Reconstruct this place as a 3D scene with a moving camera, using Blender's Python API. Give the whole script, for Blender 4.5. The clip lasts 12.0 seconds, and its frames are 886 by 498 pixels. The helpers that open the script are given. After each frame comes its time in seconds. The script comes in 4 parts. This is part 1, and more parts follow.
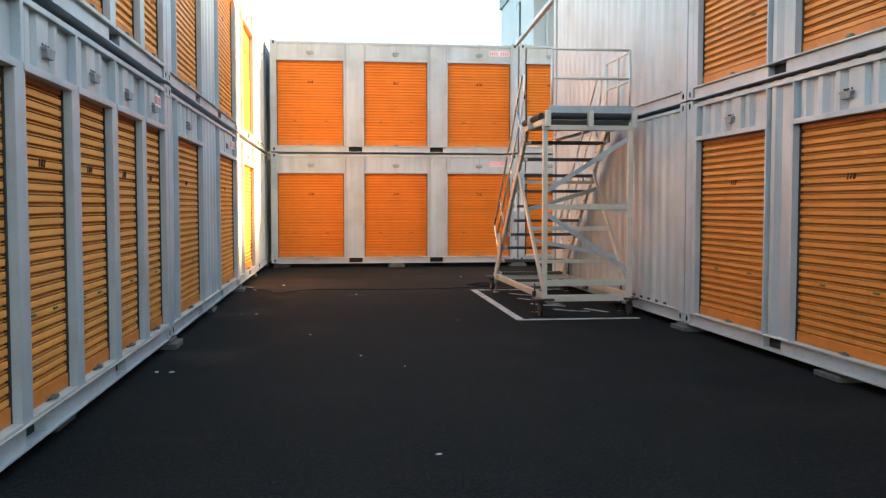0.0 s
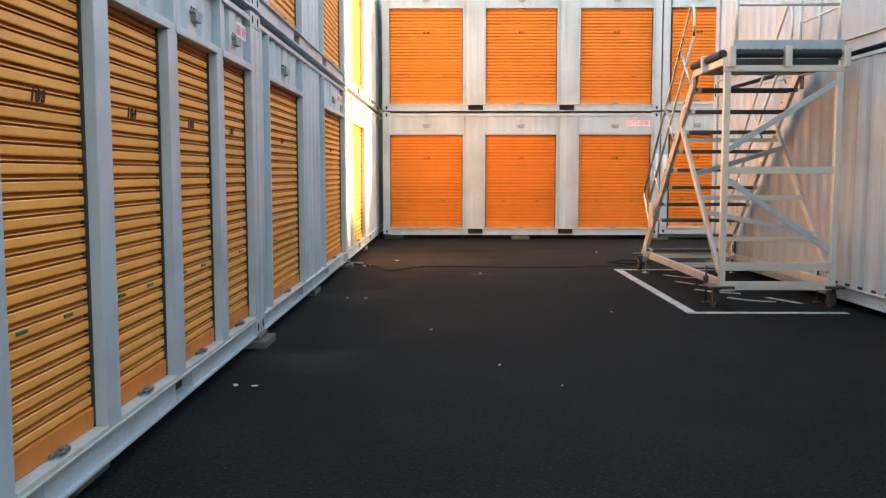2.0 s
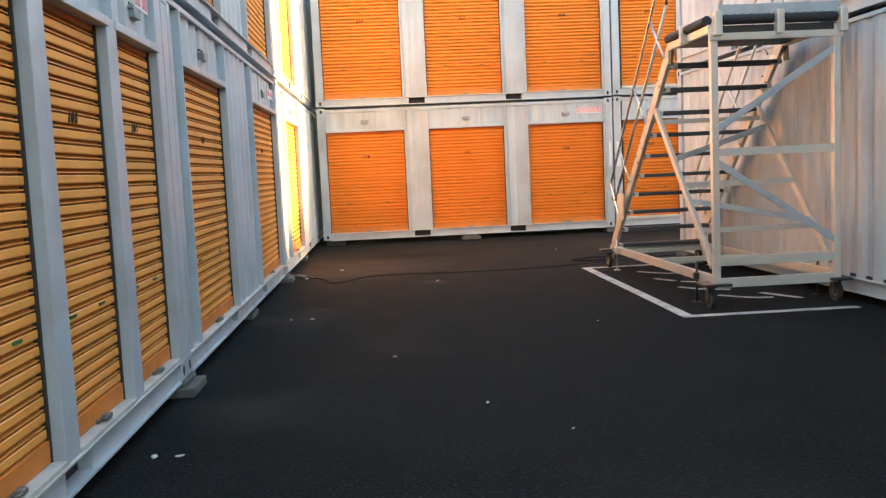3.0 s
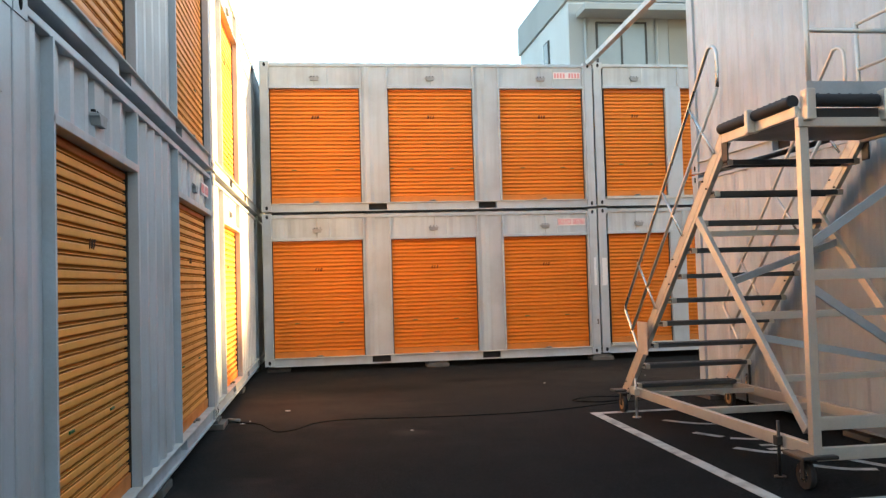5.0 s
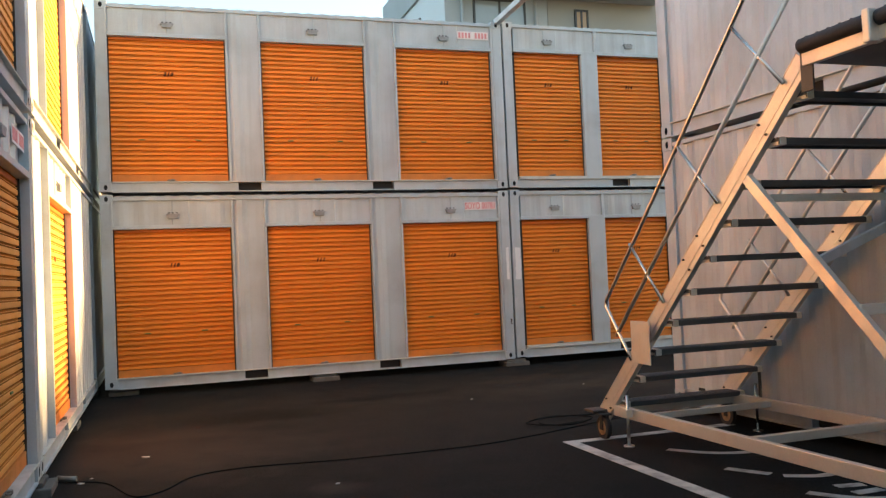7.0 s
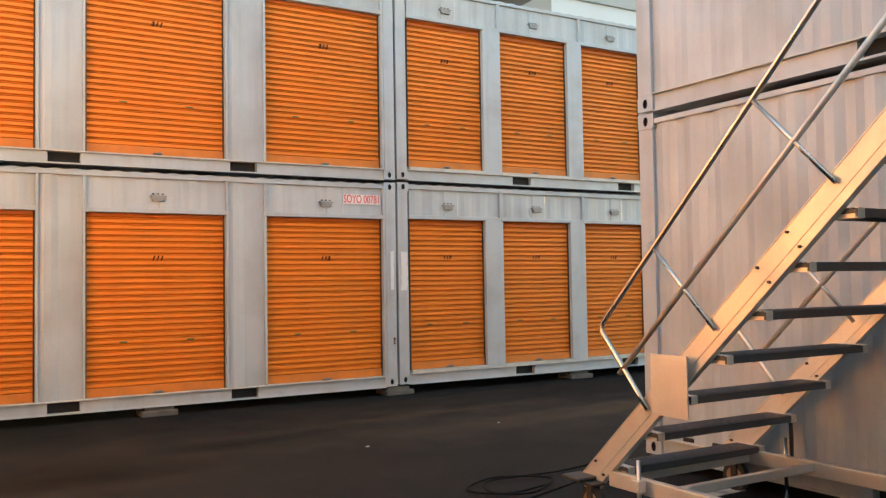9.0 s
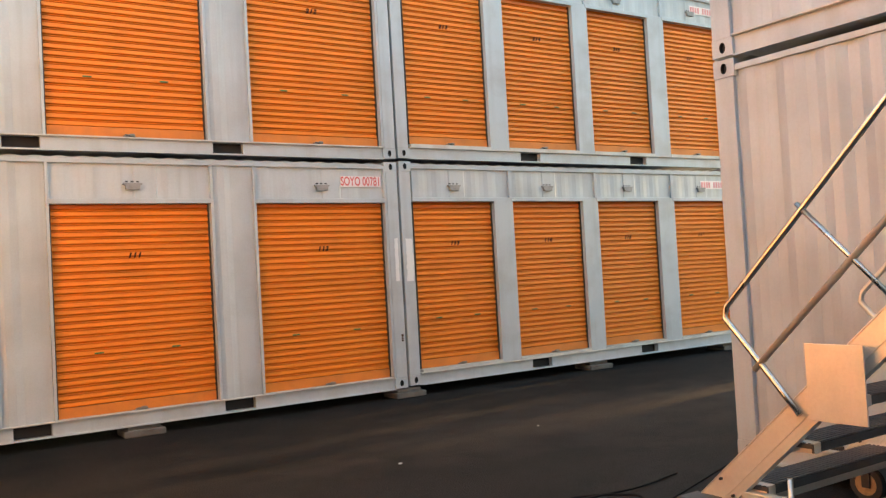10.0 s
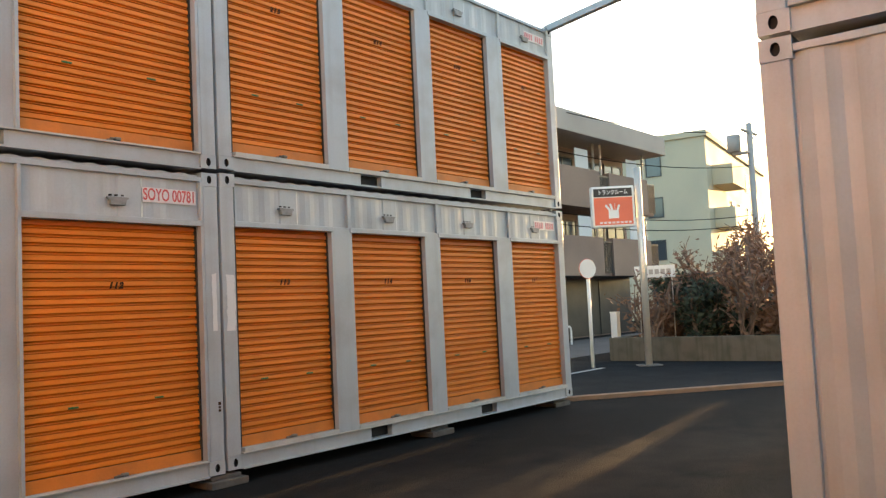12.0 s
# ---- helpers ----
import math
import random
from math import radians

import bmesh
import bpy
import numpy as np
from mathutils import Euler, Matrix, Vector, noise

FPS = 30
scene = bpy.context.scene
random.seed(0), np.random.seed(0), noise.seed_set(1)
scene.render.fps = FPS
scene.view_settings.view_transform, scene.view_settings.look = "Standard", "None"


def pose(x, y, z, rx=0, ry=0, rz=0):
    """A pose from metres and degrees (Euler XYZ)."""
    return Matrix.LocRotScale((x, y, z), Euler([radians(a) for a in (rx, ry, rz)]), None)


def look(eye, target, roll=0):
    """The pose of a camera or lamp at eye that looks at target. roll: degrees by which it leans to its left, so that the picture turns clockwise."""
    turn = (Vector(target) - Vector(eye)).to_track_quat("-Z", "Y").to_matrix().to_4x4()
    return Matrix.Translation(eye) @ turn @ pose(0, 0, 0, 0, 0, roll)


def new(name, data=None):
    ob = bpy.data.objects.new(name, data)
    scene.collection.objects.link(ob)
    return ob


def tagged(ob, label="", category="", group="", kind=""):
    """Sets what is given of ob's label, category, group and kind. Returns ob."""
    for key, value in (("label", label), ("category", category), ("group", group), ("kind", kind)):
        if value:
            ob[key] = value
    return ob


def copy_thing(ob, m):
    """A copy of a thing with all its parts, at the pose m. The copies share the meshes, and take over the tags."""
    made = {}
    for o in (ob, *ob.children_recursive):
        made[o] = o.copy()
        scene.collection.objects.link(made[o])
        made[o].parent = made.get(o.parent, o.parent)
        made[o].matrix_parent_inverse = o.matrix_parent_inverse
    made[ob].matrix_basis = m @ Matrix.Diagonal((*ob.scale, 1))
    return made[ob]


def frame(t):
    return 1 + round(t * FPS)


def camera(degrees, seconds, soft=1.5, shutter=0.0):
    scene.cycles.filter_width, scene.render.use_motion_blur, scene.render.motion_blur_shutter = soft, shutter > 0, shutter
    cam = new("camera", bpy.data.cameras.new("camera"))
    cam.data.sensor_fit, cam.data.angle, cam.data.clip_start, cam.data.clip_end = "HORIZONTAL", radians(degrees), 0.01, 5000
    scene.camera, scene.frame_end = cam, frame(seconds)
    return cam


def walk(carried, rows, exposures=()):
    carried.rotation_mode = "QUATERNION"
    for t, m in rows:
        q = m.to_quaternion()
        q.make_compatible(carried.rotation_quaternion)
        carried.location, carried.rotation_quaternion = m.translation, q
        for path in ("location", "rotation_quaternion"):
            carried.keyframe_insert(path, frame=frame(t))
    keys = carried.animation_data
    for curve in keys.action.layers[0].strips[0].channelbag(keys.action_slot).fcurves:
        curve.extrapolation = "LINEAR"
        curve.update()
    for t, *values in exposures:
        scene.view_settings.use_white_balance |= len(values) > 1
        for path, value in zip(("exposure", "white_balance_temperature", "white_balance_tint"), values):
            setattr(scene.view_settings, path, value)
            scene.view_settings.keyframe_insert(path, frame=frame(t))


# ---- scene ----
cam = camera(54.7, 12.0, soft=1.35)
PATH = [
    (0, (0.017, 0.071, 1.522), (0.251, 2.055, 1.42), 0.0),
    (0.5, (0.092, 0.663, 1.504), (0.263, 2.651, 1.37), -0.1),
    (1, (0.032, 1.205, 1.464), (0.134, 3.196, 1.314), 1.0),
    (1.5, (-0.08, 1.683, 1.461), (-0.027, 3.676, 1.3), 1.2),
    (2, (-0.17, 2.236, 1.475), (-0.19, 4.228, 1.297), 0.0),
    (2.5, (-0.319, 2.817, 1.463), (-0.338, 4.809, 1.283), -1.0),
    (3, (-0.366, 3.521, 1.455), (-0.24, 5.508, 1.271), -2.6),
    (3.5, (-0.433, 4.061, 1.467), (-0.191, 6.044, 1.366), -1.3),
    (5.5, (-0.691, 6.597, 1.539), (-0.398, 8.573, 1.62), -1.7),
    (6, (-0.827, 7.304, 1.492), (-0.456, 9.269, 1.558), -1.4),
    (6.5, (-0.87, 7.91, 1.472), (-0.339, 9.837, 1.536), -1.4),
    (7, (-0.919, 8.544, 1.468), (-0.291, 10.442, 1.531), -2.5),
    (7.5, (-0.903, 9.175, 1.446), (-0.099, 11.006, 1.479), -3.8),
    (9.5, (-0.724, 11.704, 1.463), (0.323, 13.407, 1.539), -1.5),
    (10, (-0.713, 12.341, 1.443), (0.373, 14.02, 1.498), -3.2),
    (10.5, (-0.746, 12.994, 1.431), (0.353, 14.663, 1.491), -3.2),
    (11, (-0.741, 13.51, 1.441), (0.444, 15.12, 1.518), -4.1),
    (11.5, (-0.57, 14.122, 1.461), (0.765, 15.606, 1.579), -4.3),
    (12, (-0.396, 14.799, 1.481), (1.17, 16.035, 1.617), -2.8),
]
walk(cam, [(t, look(eye, target, roll)) for t, eye, target, roll in PATH],
     exposures=[(0.0, 3.25, 7000, 10), (1.0, 3.30, 7000, 10), (1.5, 3.35, 7000, 10), (2.0, 3.58, 7000, 10), (3.5, 3.6, 7000, 10), (5.5, 2.86, 7000, 10), (7.5, 2.66, 6800, 10), (9.5, 3.14, 7150, 10), (10.5, 3.12, 7050, 10), (11.0, 3.12, 7050, 10), (11.5, 3.05, 6900, 10), (12.0, 2.58, 6950, 10)])

# ---- world, sun, exposure ----
SUN_EL, SUN_AZ = 4.5, 84.3          # degrees; azimuth clockwise from +y
world = bpy.data.worlds.new("sky")
scene.world = world
world.use_nodes = True
wn = world.node_tree.nodes
sky = wn.new("ShaderNodeTexSky")
sky.sky_type = "NISHITA"
sky.sun_disc = False
sky.sun_elevation, sky.sun_rotation = radians(SUN_EL), radians(SUN_AZ)
sky.air_density, sky.dust_density, sky.ozone_density = 1.0, 1.6, 2.0
wn["Background"].inputs["Strength"].default_value = 0.15
haze = wn.new("ShaderNodeMix")                # an even veil of bright thin cloud over the clear sky
haze.data_type, haze.blend_type = "RGBA", "ADD"
haze.inputs[0].default_value = 1.0
haze.inputs[7].default_value = (0.28, 0.33, 0.35, 1)
world.node_tree.links.new(sky.outputs["Color"], haze.inputs[6])
world.node_tree.links.new(haze.outputs[2], wn["Background"].inputs["Color"])
sun_data = bpy.data.lights.new("sun", "SUN")
sun_data.energy, sun_data.angle, sun_data.color = 4.4, radians(0.8), (1.0, 0.61, 0.27)
sun = new("sun", sun_data)
_e, _a = radians(SUN_EL), radians(SUN_AZ)
sun.matrix_world = look((0, 0, 0), (-math.cos(_e) * math.sin(_a), -math.cos(_e) * math.cos(_a), -math.sin(_e)))
sun.location = (30, 18, 12)


# ---- materials ----
def material(name, colour, rough=0.6, metal=0.0, stain=None, stain_scale=1.5, stain_amount=0.4, grain=60.0,
             grain_amount=0.12, bump=0.15, bump_scale=80.0, streak=0.0, vary=0.0, spec=0.5, speck=None):
    """A worn surface: base colour, stains at large scale, grain at small scale, optional vertical streaks."""
    m = bpy.data.materials.new(name)
    m.use_nodes = True
    nt = m.node_tree
    n, link = nt.nodes, nt.links.new
    bsdf = n["Principled BSDF"]
    bsdf.inputs["Metallic"].default_value = metal
    bsdf.inputs["Specular IOR Level"].default_value = spec
    co = n.new("ShaderNodeTexCoord")
    geo = n.new("ShaderNodeNewGeometry")
    def noise_at(scale, detail, stretch=None):
        t = n.new("ShaderNodeTexNoise")
        t.inputs["Scale"].default_value, t.inputs["Detail"].default_value = scale, detail
        src = geo.outputs["Position"]
        if stretch:
            mp = n.new("ShaderNodeMapping")
            mp.inputs["Scale"].default_value = stretch
            link(src, mp.inputs["Vector"])
            src = mp.outputs["Vector"]
        link(src, t.inputs["Vector"])
        return t.outputs["Fac"]
    def ramp(fac, a, b):
        r = n.new("ShaderNodeMapRange")
        r.inputs["From Min"].default_value, r.inputs["From Max"].default_value = a, b
        link(fac, r.inputs["Value"])
        return r.outputs["Result"]
    def mix(fac, a, b, mode="MIX"):
        x = n.new("ShaderNodeMix")
        x.data_type, x.blend_type = "RGBA", mode
        for sock, v in ((x.inputs[0], fac), (x.inputs[6], a), (x.inputs[7], b)):
            if isinstance(v, (int, float)):
                sock.default_value = v
            elif isinstance(v, tuple):
                sock.default_value = (*v, 1)
            else:
                link(v, sock)
        return x.outputs[2]
    def times(v, k):
        x = n.new("ShaderNodeMath")
        x.operation = "MULTIPLY"
        link(v, x.inputs[0])
        x.inputs[1].default_value = k
        return x.outputs[0]
    stain = stain or tuple(c * 0.6 for c in colour)
    big = noise_at(stain_scale, 6)
    col = mix(times(ramp(big, 0.45, 0.8), stain_amount), colour, stain)
    fine = noise_at(grain, 3)
    col = mix(times(ramp(fine, 0.4, 0.75), grain_amount), col, tuple(c * 0.45 for c in colour))
    if speck:
        col = mix(times(ramp(noise_at(48.0, 3), 0.57, 0.66), 0.9), col, speck)
    if streak:
        col = mix(times(ramp(noise_at(1.0, 5, (9, 9, 0.5)), 0.5, 0.75), streak), col, stain)
    if vary:
        info = n.new("ShaderNodeObjectInfo")
        hsv = n.new("ShaderNodeHueSaturation")
        v = ramp(info.outputs["Random"], 0, 1)
        r = v.node
        r.inputs["To Min"].default_value, r.inputs["To Max"].default_value = 1 - vary, 1 + vary
        link(v, hsv.inputs["Value"])
        link(col, hsv.inputs["Color"])
        col = hsv.outputs["Color"]
    link(col, bsdf.inputs["Base Color"])
    r = ramp(big, 0.3, 0.8)
    r.node.inputs["To Min"].default_value, r.node.inputs["To Max"].default_value = max(rough - 0.08, 0.02), min(rough + 0.12, 1)
    link(r, bsdf.inputs["Roughness"])
    if bump:
        b = n.new("ShaderNodeBump")
        b.inputs["Strength"].default_value, b.inputs["Distance"].default_value = bump, 0.01
        link(noise_at(bump_scale, 4), b.inputs["Height"])
        link(b.outputs["Normal"], bsdf.inputs["Normal"])
    return m


GREY = material("grey_container_paint", (0.43, 0.468, 0.492), 0.39, stain=(0.27, 0.255, 0.235), stain_amount=0.6, streak=0.35, bump=0.08, bump_scale=25)
GREY_FRAME = material("grey_frame_paint", (0.41, 0.45, 0.48), 0.39, stain=(0.26, 0.24, 0.22), stain_scale=3, stain_amount=0.5, streak=0.25, bump=0.06)
# one shutter enamel in three tones; each row's light is put into its tone
ORANGE = material("orange_shutter_enamel", (0.78, 0.222, 0.022), 0.46, spec=0.32, stain=(0.58, 0.14, 0.012), stain_scale=2.5, stain_amount=0.35, streak=0.25, vary=0.05, bump=0.04, grain_amount=0.08)
OCHRE = material("shutter_enamel_left_light", (0.85, 0.345, 0.07), 0.46, spec=0.32, stain=(0.62, 0.235, 0.046), stain_scale=2.5, stain_amount=0.4, streak=0.3, vary=0.05, bump=0.04, grain_amount=0.1)
RUSSET = material("shutter_enamel_right_light", (0.72, 0.245, 0.042), 0.46, spec=0.32, stain=(0.50, 0.155, 0.028), stain_scale=2.5, stain_amount=0.4, streak=0.3, vary=0.05, bump=0.04, grain_amount=0.1)
BAR_ORANGE = material("bottom_bar_orange", (0.62, 0.19, 0.032), 0.5, stain=(0.36, 0.13, 0.04), stain_scale=5, stain_amount=0.6, spec=0.3)
# deeper orange for the top slats: shade under the header, put into the colour
TOP_SLAT_SHADE = material("orange_enamel_header_shade", (0.52, 0.13, 0.018), 0.5, stain=(0.33, 0.07, 0.015), stain_scale=4, stain_amount=0.5, spec=0.3)
# groove faces of the slats, coloured darker than the slat fronts
GROOVE = material("slat_groove_orange", (0.62, 0.165, 0.018), 0.8, stain=(0.36, 0.095, 0.013), stain_scale=3, stain_amount=0.7, spec=0.1, bump=0)
GROOVE_DARK = material("slat_groove_amber", (0.52, 0.20, 0.045), 0.85, stain=(0.26, 0.10, 0.025), stain_scale=4, stain_amount=0.6, spec=0.1, bump=0)
# near-black guide rails: the colour stands in for shade in the channel gap
GUIDE = material("guide_channel_shade", (0.035, 0.025, 0.018), 0.8, stain=(0.03, 0.025, 0.02), stain_scale=6, stain_amount=0.5)
DULL_ZINC = material("dull_weathered_zinc", (0.20, 0.195, 0.18), 0.55, metal=0.6, stain=(0.12, 0.09, 0.06), stain_scale=20, stain_amount=0.6)
PINK_INK = material("faded_red_ink", (0.68, 0.26, 0.27), 0.5)
SILL_DIRT = material("scuffed_sill_paint", (0.50, 0.49, 0.45), 0.5, stain=(0.30, 0.26, 0.21), stain_scale=5, stain_amount=0.7, bump=0.08)
DARK = material("dark_void", (0.012, 0.012, 0.013), 0.8, grain_amount=0.0, bump=0)
RUBBER = material("black_foam_rubber", (0.018, 0.018, 0.02), 0.75, bump=0.3, bump_scale=60)
ASPHALT = material("asphalt", (0.0070, 0.0086, 0.0094), 0.84, stain=(0.026, 0.0245, 0.023), stain_scale=0.8, stain_amount=0.75, grain=30, grain_amount=0.65, bump=1.0, bump_scale=70, spec=0.065, speck=(0.029, 0.031, 0.032))
PAVING = material("pavement_asphalt", (0.07, 0.073, 0.078), 0.85, stain=(0.1, 0.1, 0.1), stain_scale=0.6, grain=90, bump=0.5)
CONCRETE = material("concrete", (0.17, 0.165, 0.155), 0.9, stain=(0.09, 0.085, 0.08), stain_scale=6, stain_amount=0.7, bump=0.5, spec=0.3)
BLOCK = material("dark_weathered_block", (0.12, 0.115, 0.107), 0.92, stain=(0.06, 0.055, 0.05), stain_scale=8, stain_amount=0.7, bump=0.5, spec=0.2)
ALU = material("dull_aluminium", (0.64, 0.60, 0.535), 0.36, metal=0.45, stain=(0.44, 0.40, 0.355), stain_scale=6, stain_amount=0.35, bump=0.08)
TREAD = material("grooved_tread_grey", (0.10, 0.102, 0.106), 0.5, metal=0.5, stain=(0.08, 0.08, 0.08), stain_scale=5)
STEEL_BLUE = material("painted_brace_steel", (0.42, 0.455, 0.48), 0.45, metal=0.3, stain=(0.2, 0.2, 0.2), stain_scale=5)
CHROME = material("zinc_plated_steel", (0.6, 0.59, 0.56), 0.28, metal=1.0, bump=0.05)
LINE_WHITE = material("worn_white_line_paint", (0.48, 0.48, 0.46), 0.8, stain=(0.07, 0.07, 0.07), stain_scale=7, stain_amount=0.95, grain=90, grain_amount=0.4, bump=0.4)
GREEN = material("green_grip_plastic", (0.02, 0.12, 0.03), 0.5)
INK = material("dark_number_ink", (0.055, 0.024, 0.010), 0.85, spec=0.2)
STICKER = material("white_sticker", (0.74, 0.66, 0.65), 0.5)
RED_INK = material("red_ink", (0.62, 0.10, 0.10), 0.5)
PATCH = material("pale_primer_patch", (0.66, 0.66, 0.66), 0.6)
WHITE = material("white_paint", (0.78, 0.78, 0.76), 0.5)
BRASS = material("brass_rim", (0.55, 0.36, 0.20), 0.35, metal=0.8, stain=(0.15, 0.10, 0.06), stain_scale=25, stain_amount=0.6)
CABLE = material("black_cable", (0.012, 0.012, 0.012), 0.9, spec=0.1)
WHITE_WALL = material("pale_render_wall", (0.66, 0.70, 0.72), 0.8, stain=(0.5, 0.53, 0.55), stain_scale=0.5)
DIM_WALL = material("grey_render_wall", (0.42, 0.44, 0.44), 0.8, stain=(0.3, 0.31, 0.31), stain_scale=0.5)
PALE_PANE = material("curtained_window_glass", (0.30, 0.34, 0.35), 0.08, spec=0.8, bump=0, grain_amount=0)
CURTAIN = material("amber_curtain_behind_glass", (0.45, 0.27, 0.13), 0.15, spec=0.6, bump=0)
BROWNISH_WALL = material("brownish_render_wall", (0.34, 0.33, 0.30), 0.8, stain=(0.25, 0.24, 0.22), stain_scale=0.5)
BROWN_WALL = material("brown_tiled_wall", (0.20, 0.148, 0.13), 0.7, stain=(0.15, 0.11, 0.095), stain_scale=0.7, grain=12)
GREY_ROOF = material("grey_fascia", (0.40, 0.375, 0.35), 0.7, stain=(0.30, 0.28, 0.26), stain_scale=0.6)
BEIGE_WALL = material("beige_render", (0.56, 0.505, 0.37), 0.8, stain=(0.36, 0.35, 0.3), stain_scale=0.4)
GLASS = material("dark_window_glass", (0.05, 0.065, 0.075), 0.06, spec=0.9, bump=0, grain_amount=0)
FRAME_DARK = material("dark_window_frame", (0.05, 0.05, 0.05), 0.5)
SIGN_RED = material("sign_orange_red", (0.75, 0.16, 0.085), 0.45)
BLACK = material("sign_black", (0.025, 0.022, 0.02), 0.45)
BARK = material("bark", (0.17, 0.115, 0.085), 0.9, bump=0.6, bump_scale=30)
LEAF_RED = material("dry_reddish_leaves", (0.20, 0.105, 0.06), 0.75, stain=(0.085, 0.07, 0.03), stain_scale=3)
LEAF_GREEN = material("dark_green_leaves", (0.022, 0.034, 0.016), 0.75, stain=(0.045, 0.045, 0.025), stain_scale=4)
RUST = material("rust_brown_kerb", (0.24, 0.155, 0.10), 0.85, stain=(0.15, 0.10, 0.07), stain_scale=6, bump=0.4)
FORECOURT = material("smooth_bluish_asphalt", (0.0125, 0.0145, 0.0165), 0.85, stain=(0.02, 0.021, 0.022), stain_scale=1.2, stain_amount=0.5, grain=60, grain_amount=0.3, bump=0.4, spec=0.1)
MOSSY = material("mossy_stained_concrete", (0.125, 0.108, 0.085), 0.92, stain=(0.05, 0.052, 0.035), stain_scale=3, stain_amount=0.7, streak=0.7, bump=0.5, spec=0.2)
VENT_GREY = material("grimy_vent_grey", (0.25, 0.25, 0.25), 0.55, stain=(0.14, 0.13, 0.12), stain_scale=20, stain_amount=0.6)
LITTER = material("white_litter", (0.48, 0.47, 0.45), 0.8)


def blotches(m, spots):
    """Soft uneven stains and warm light tints on a ground material: (x, y, reach along x, reach along y, strength,
    colour).
    """
    nt = m.node_tree
    n, link = nt.nodes, nt.links.new
    bsdf = n["Principled BSDF"]
    geo = n.new("ShaderNodeNewGeometry")
    for x, y, rx, ry, much, colour in spots:
        mp = n.new("ShaderNodeMapping")
        mp.vector_type = "TEXTURE"
        mp.inputs["Location"].default_value, mp.inputs["Scale"].default_value = (x, y, 0), (rx, ry, 1)
        link(geo.outputs["Position"], mp.inputs["Vector"])
        ns = n.new("ShaderNodeTexNoise")
        ns.inputs["Scale"].default_value, ns.inputs["Detail"].default_value = 2.2, 6
        link(geo.outputs["Position"], ns.inputs["Vector"])
        ln = n.new("ShaderNodeVectorMath")
        ln.operation = "LENGTH"
        link(mp.outputs["Vector"], ln.inputs[0])
        add = n.new("ShaderNodeMath")
        add.operation = "MULTIPLY_ADD"
        link(ns.outputs["Fac"], add.inputs[0])
        add.inputs[1].default_value = 1.6
        link(ln.outputs["Value"], add.inputs[2])
        mr = n.new("ShaderNodeMapRange")
        for k, v in (("From Min", 1.9), ("From Max", 0.9), ("To Min", 0.0), ("To Max", much)):
            mr.inputs[k].default_value = v
        link(add.outputs[0], mr.inputs["Value"])
        mx = n.new("ShaderNodeMix")
        mx.data_type = "RGBA"
        link(mr.outputs["Result"], mx.inputs[0])
        link(bsdf.inputs["Base Color"].links[0].from_socket, mx.inputs[6])
        mx.inputs[7].default_value = (*colour, 1)
        link(mx.outputs[2], bsdf.inputs["Base Color"])


OIL, DUST_GLOW = (0.004, 0.004, 0.004), (0.05, 0.042, 0.036)
# spot at (-0.9, 16.6) paints warm light bounced off the sunlit left wall
blotches(ASPHALT, [(2.0, 17.2, 7.0, 4.6, 0.55, (0.028, 0.0245, 0.0215)), (0.1, 18.3, 1.1, 0.5, 0.8, OIL), (1.6, 18.9, 0.8, 0.3, 0.6, OIL), (0.25, 14.64, 0.22, 0.2, 0.7, DUST_GLOW), (-0.9, 16.6, 1.5, 1.4, 0.5, DUST_GLOW), (5.0, 18.6, 2.6, 1.4, 0.45, DUST_GLOW),
                   (7.6, 18.2, 1.8, 0.9, 0.5, DUST_GLOW), (-1.3, 12.3, 0.5, 0.6, 0.45, DUST_GLOW), (-1.3, 8.9, 0.6, 0.5, 0.4, DUST_GLOW)])

# ---- mesh helpers ----
CACHE = {}


def part(name, me, mat, parent=None, at=None, label=""):
    """One mesh object under a thing or a part; me: a bmesh or a mesh; at: a place or a pose in the parent's frame."""
    if isinstance(me, bmesh.types.BMesh):
        data = bpy.data.meshes.new(name)
        me.to_mesh(data)
        me.free()
        me = data
    if mat and not me.materials:
        for x in (mat if isinstance(mat, (list, tuple)) else [mat]):
            me.materials.append(x)
    ob = new(name, me)
    ob.parent = parent
    if at is not None:
        ob.matrix_basis = at if isinstance(at, Matrix) else Matrix.Translation(at)
    return tagged(ob, label)


def cached(key, make):
    if key not in CACHE:
        me = make()
        if isinstance(me, bmesh.types.BMesh):
            data = bpy.data.meshes.new(str(key[0]))
            me.to_mesh(data)
            me.free()
            me = data
        CACHE[key] = me
    return CACHE[key]


def thing(name, m=None, label="", category="", group="", kind=""):
    ob = new(name)
    ob.empty_display_size = 0.1
    if m is not None:
        ob.matrix_basis = m
    return tagged(ob, label, category, group, kind)


def boxes(*specs, bevel=0.0, bm=None):
    """Boxes (x0, x1, y0, y1, z0, z1) in one bmesh, with edges rounded by bevel."""
    bm = bm or bmesh.new()
    for x0, x1, y0, y1, z0, z1 in specs:
        v = [bm.verts.new((x, y, z)) for z in (z0, z1) for x, y in ((x0, y0), (x1, y0), (x1, y1), (x0, y1))]
        fs = [bm.faces.new([v[i] for i in f]) for f in ((3, 2, 1, 0), (4, 5, 6, 7), (0, 1, 5, 4), (1, 2, 6, 5), (2, 3, 7, 6), (3, 0, 4, 7))]
        if bevel:
            es = list({e for f in fs for e in f.edges})
            bmesh.ops.bevel(bm, geom=es, offset=bevel, segments=2, affect="EDGES", profile=0.5)
    return bm


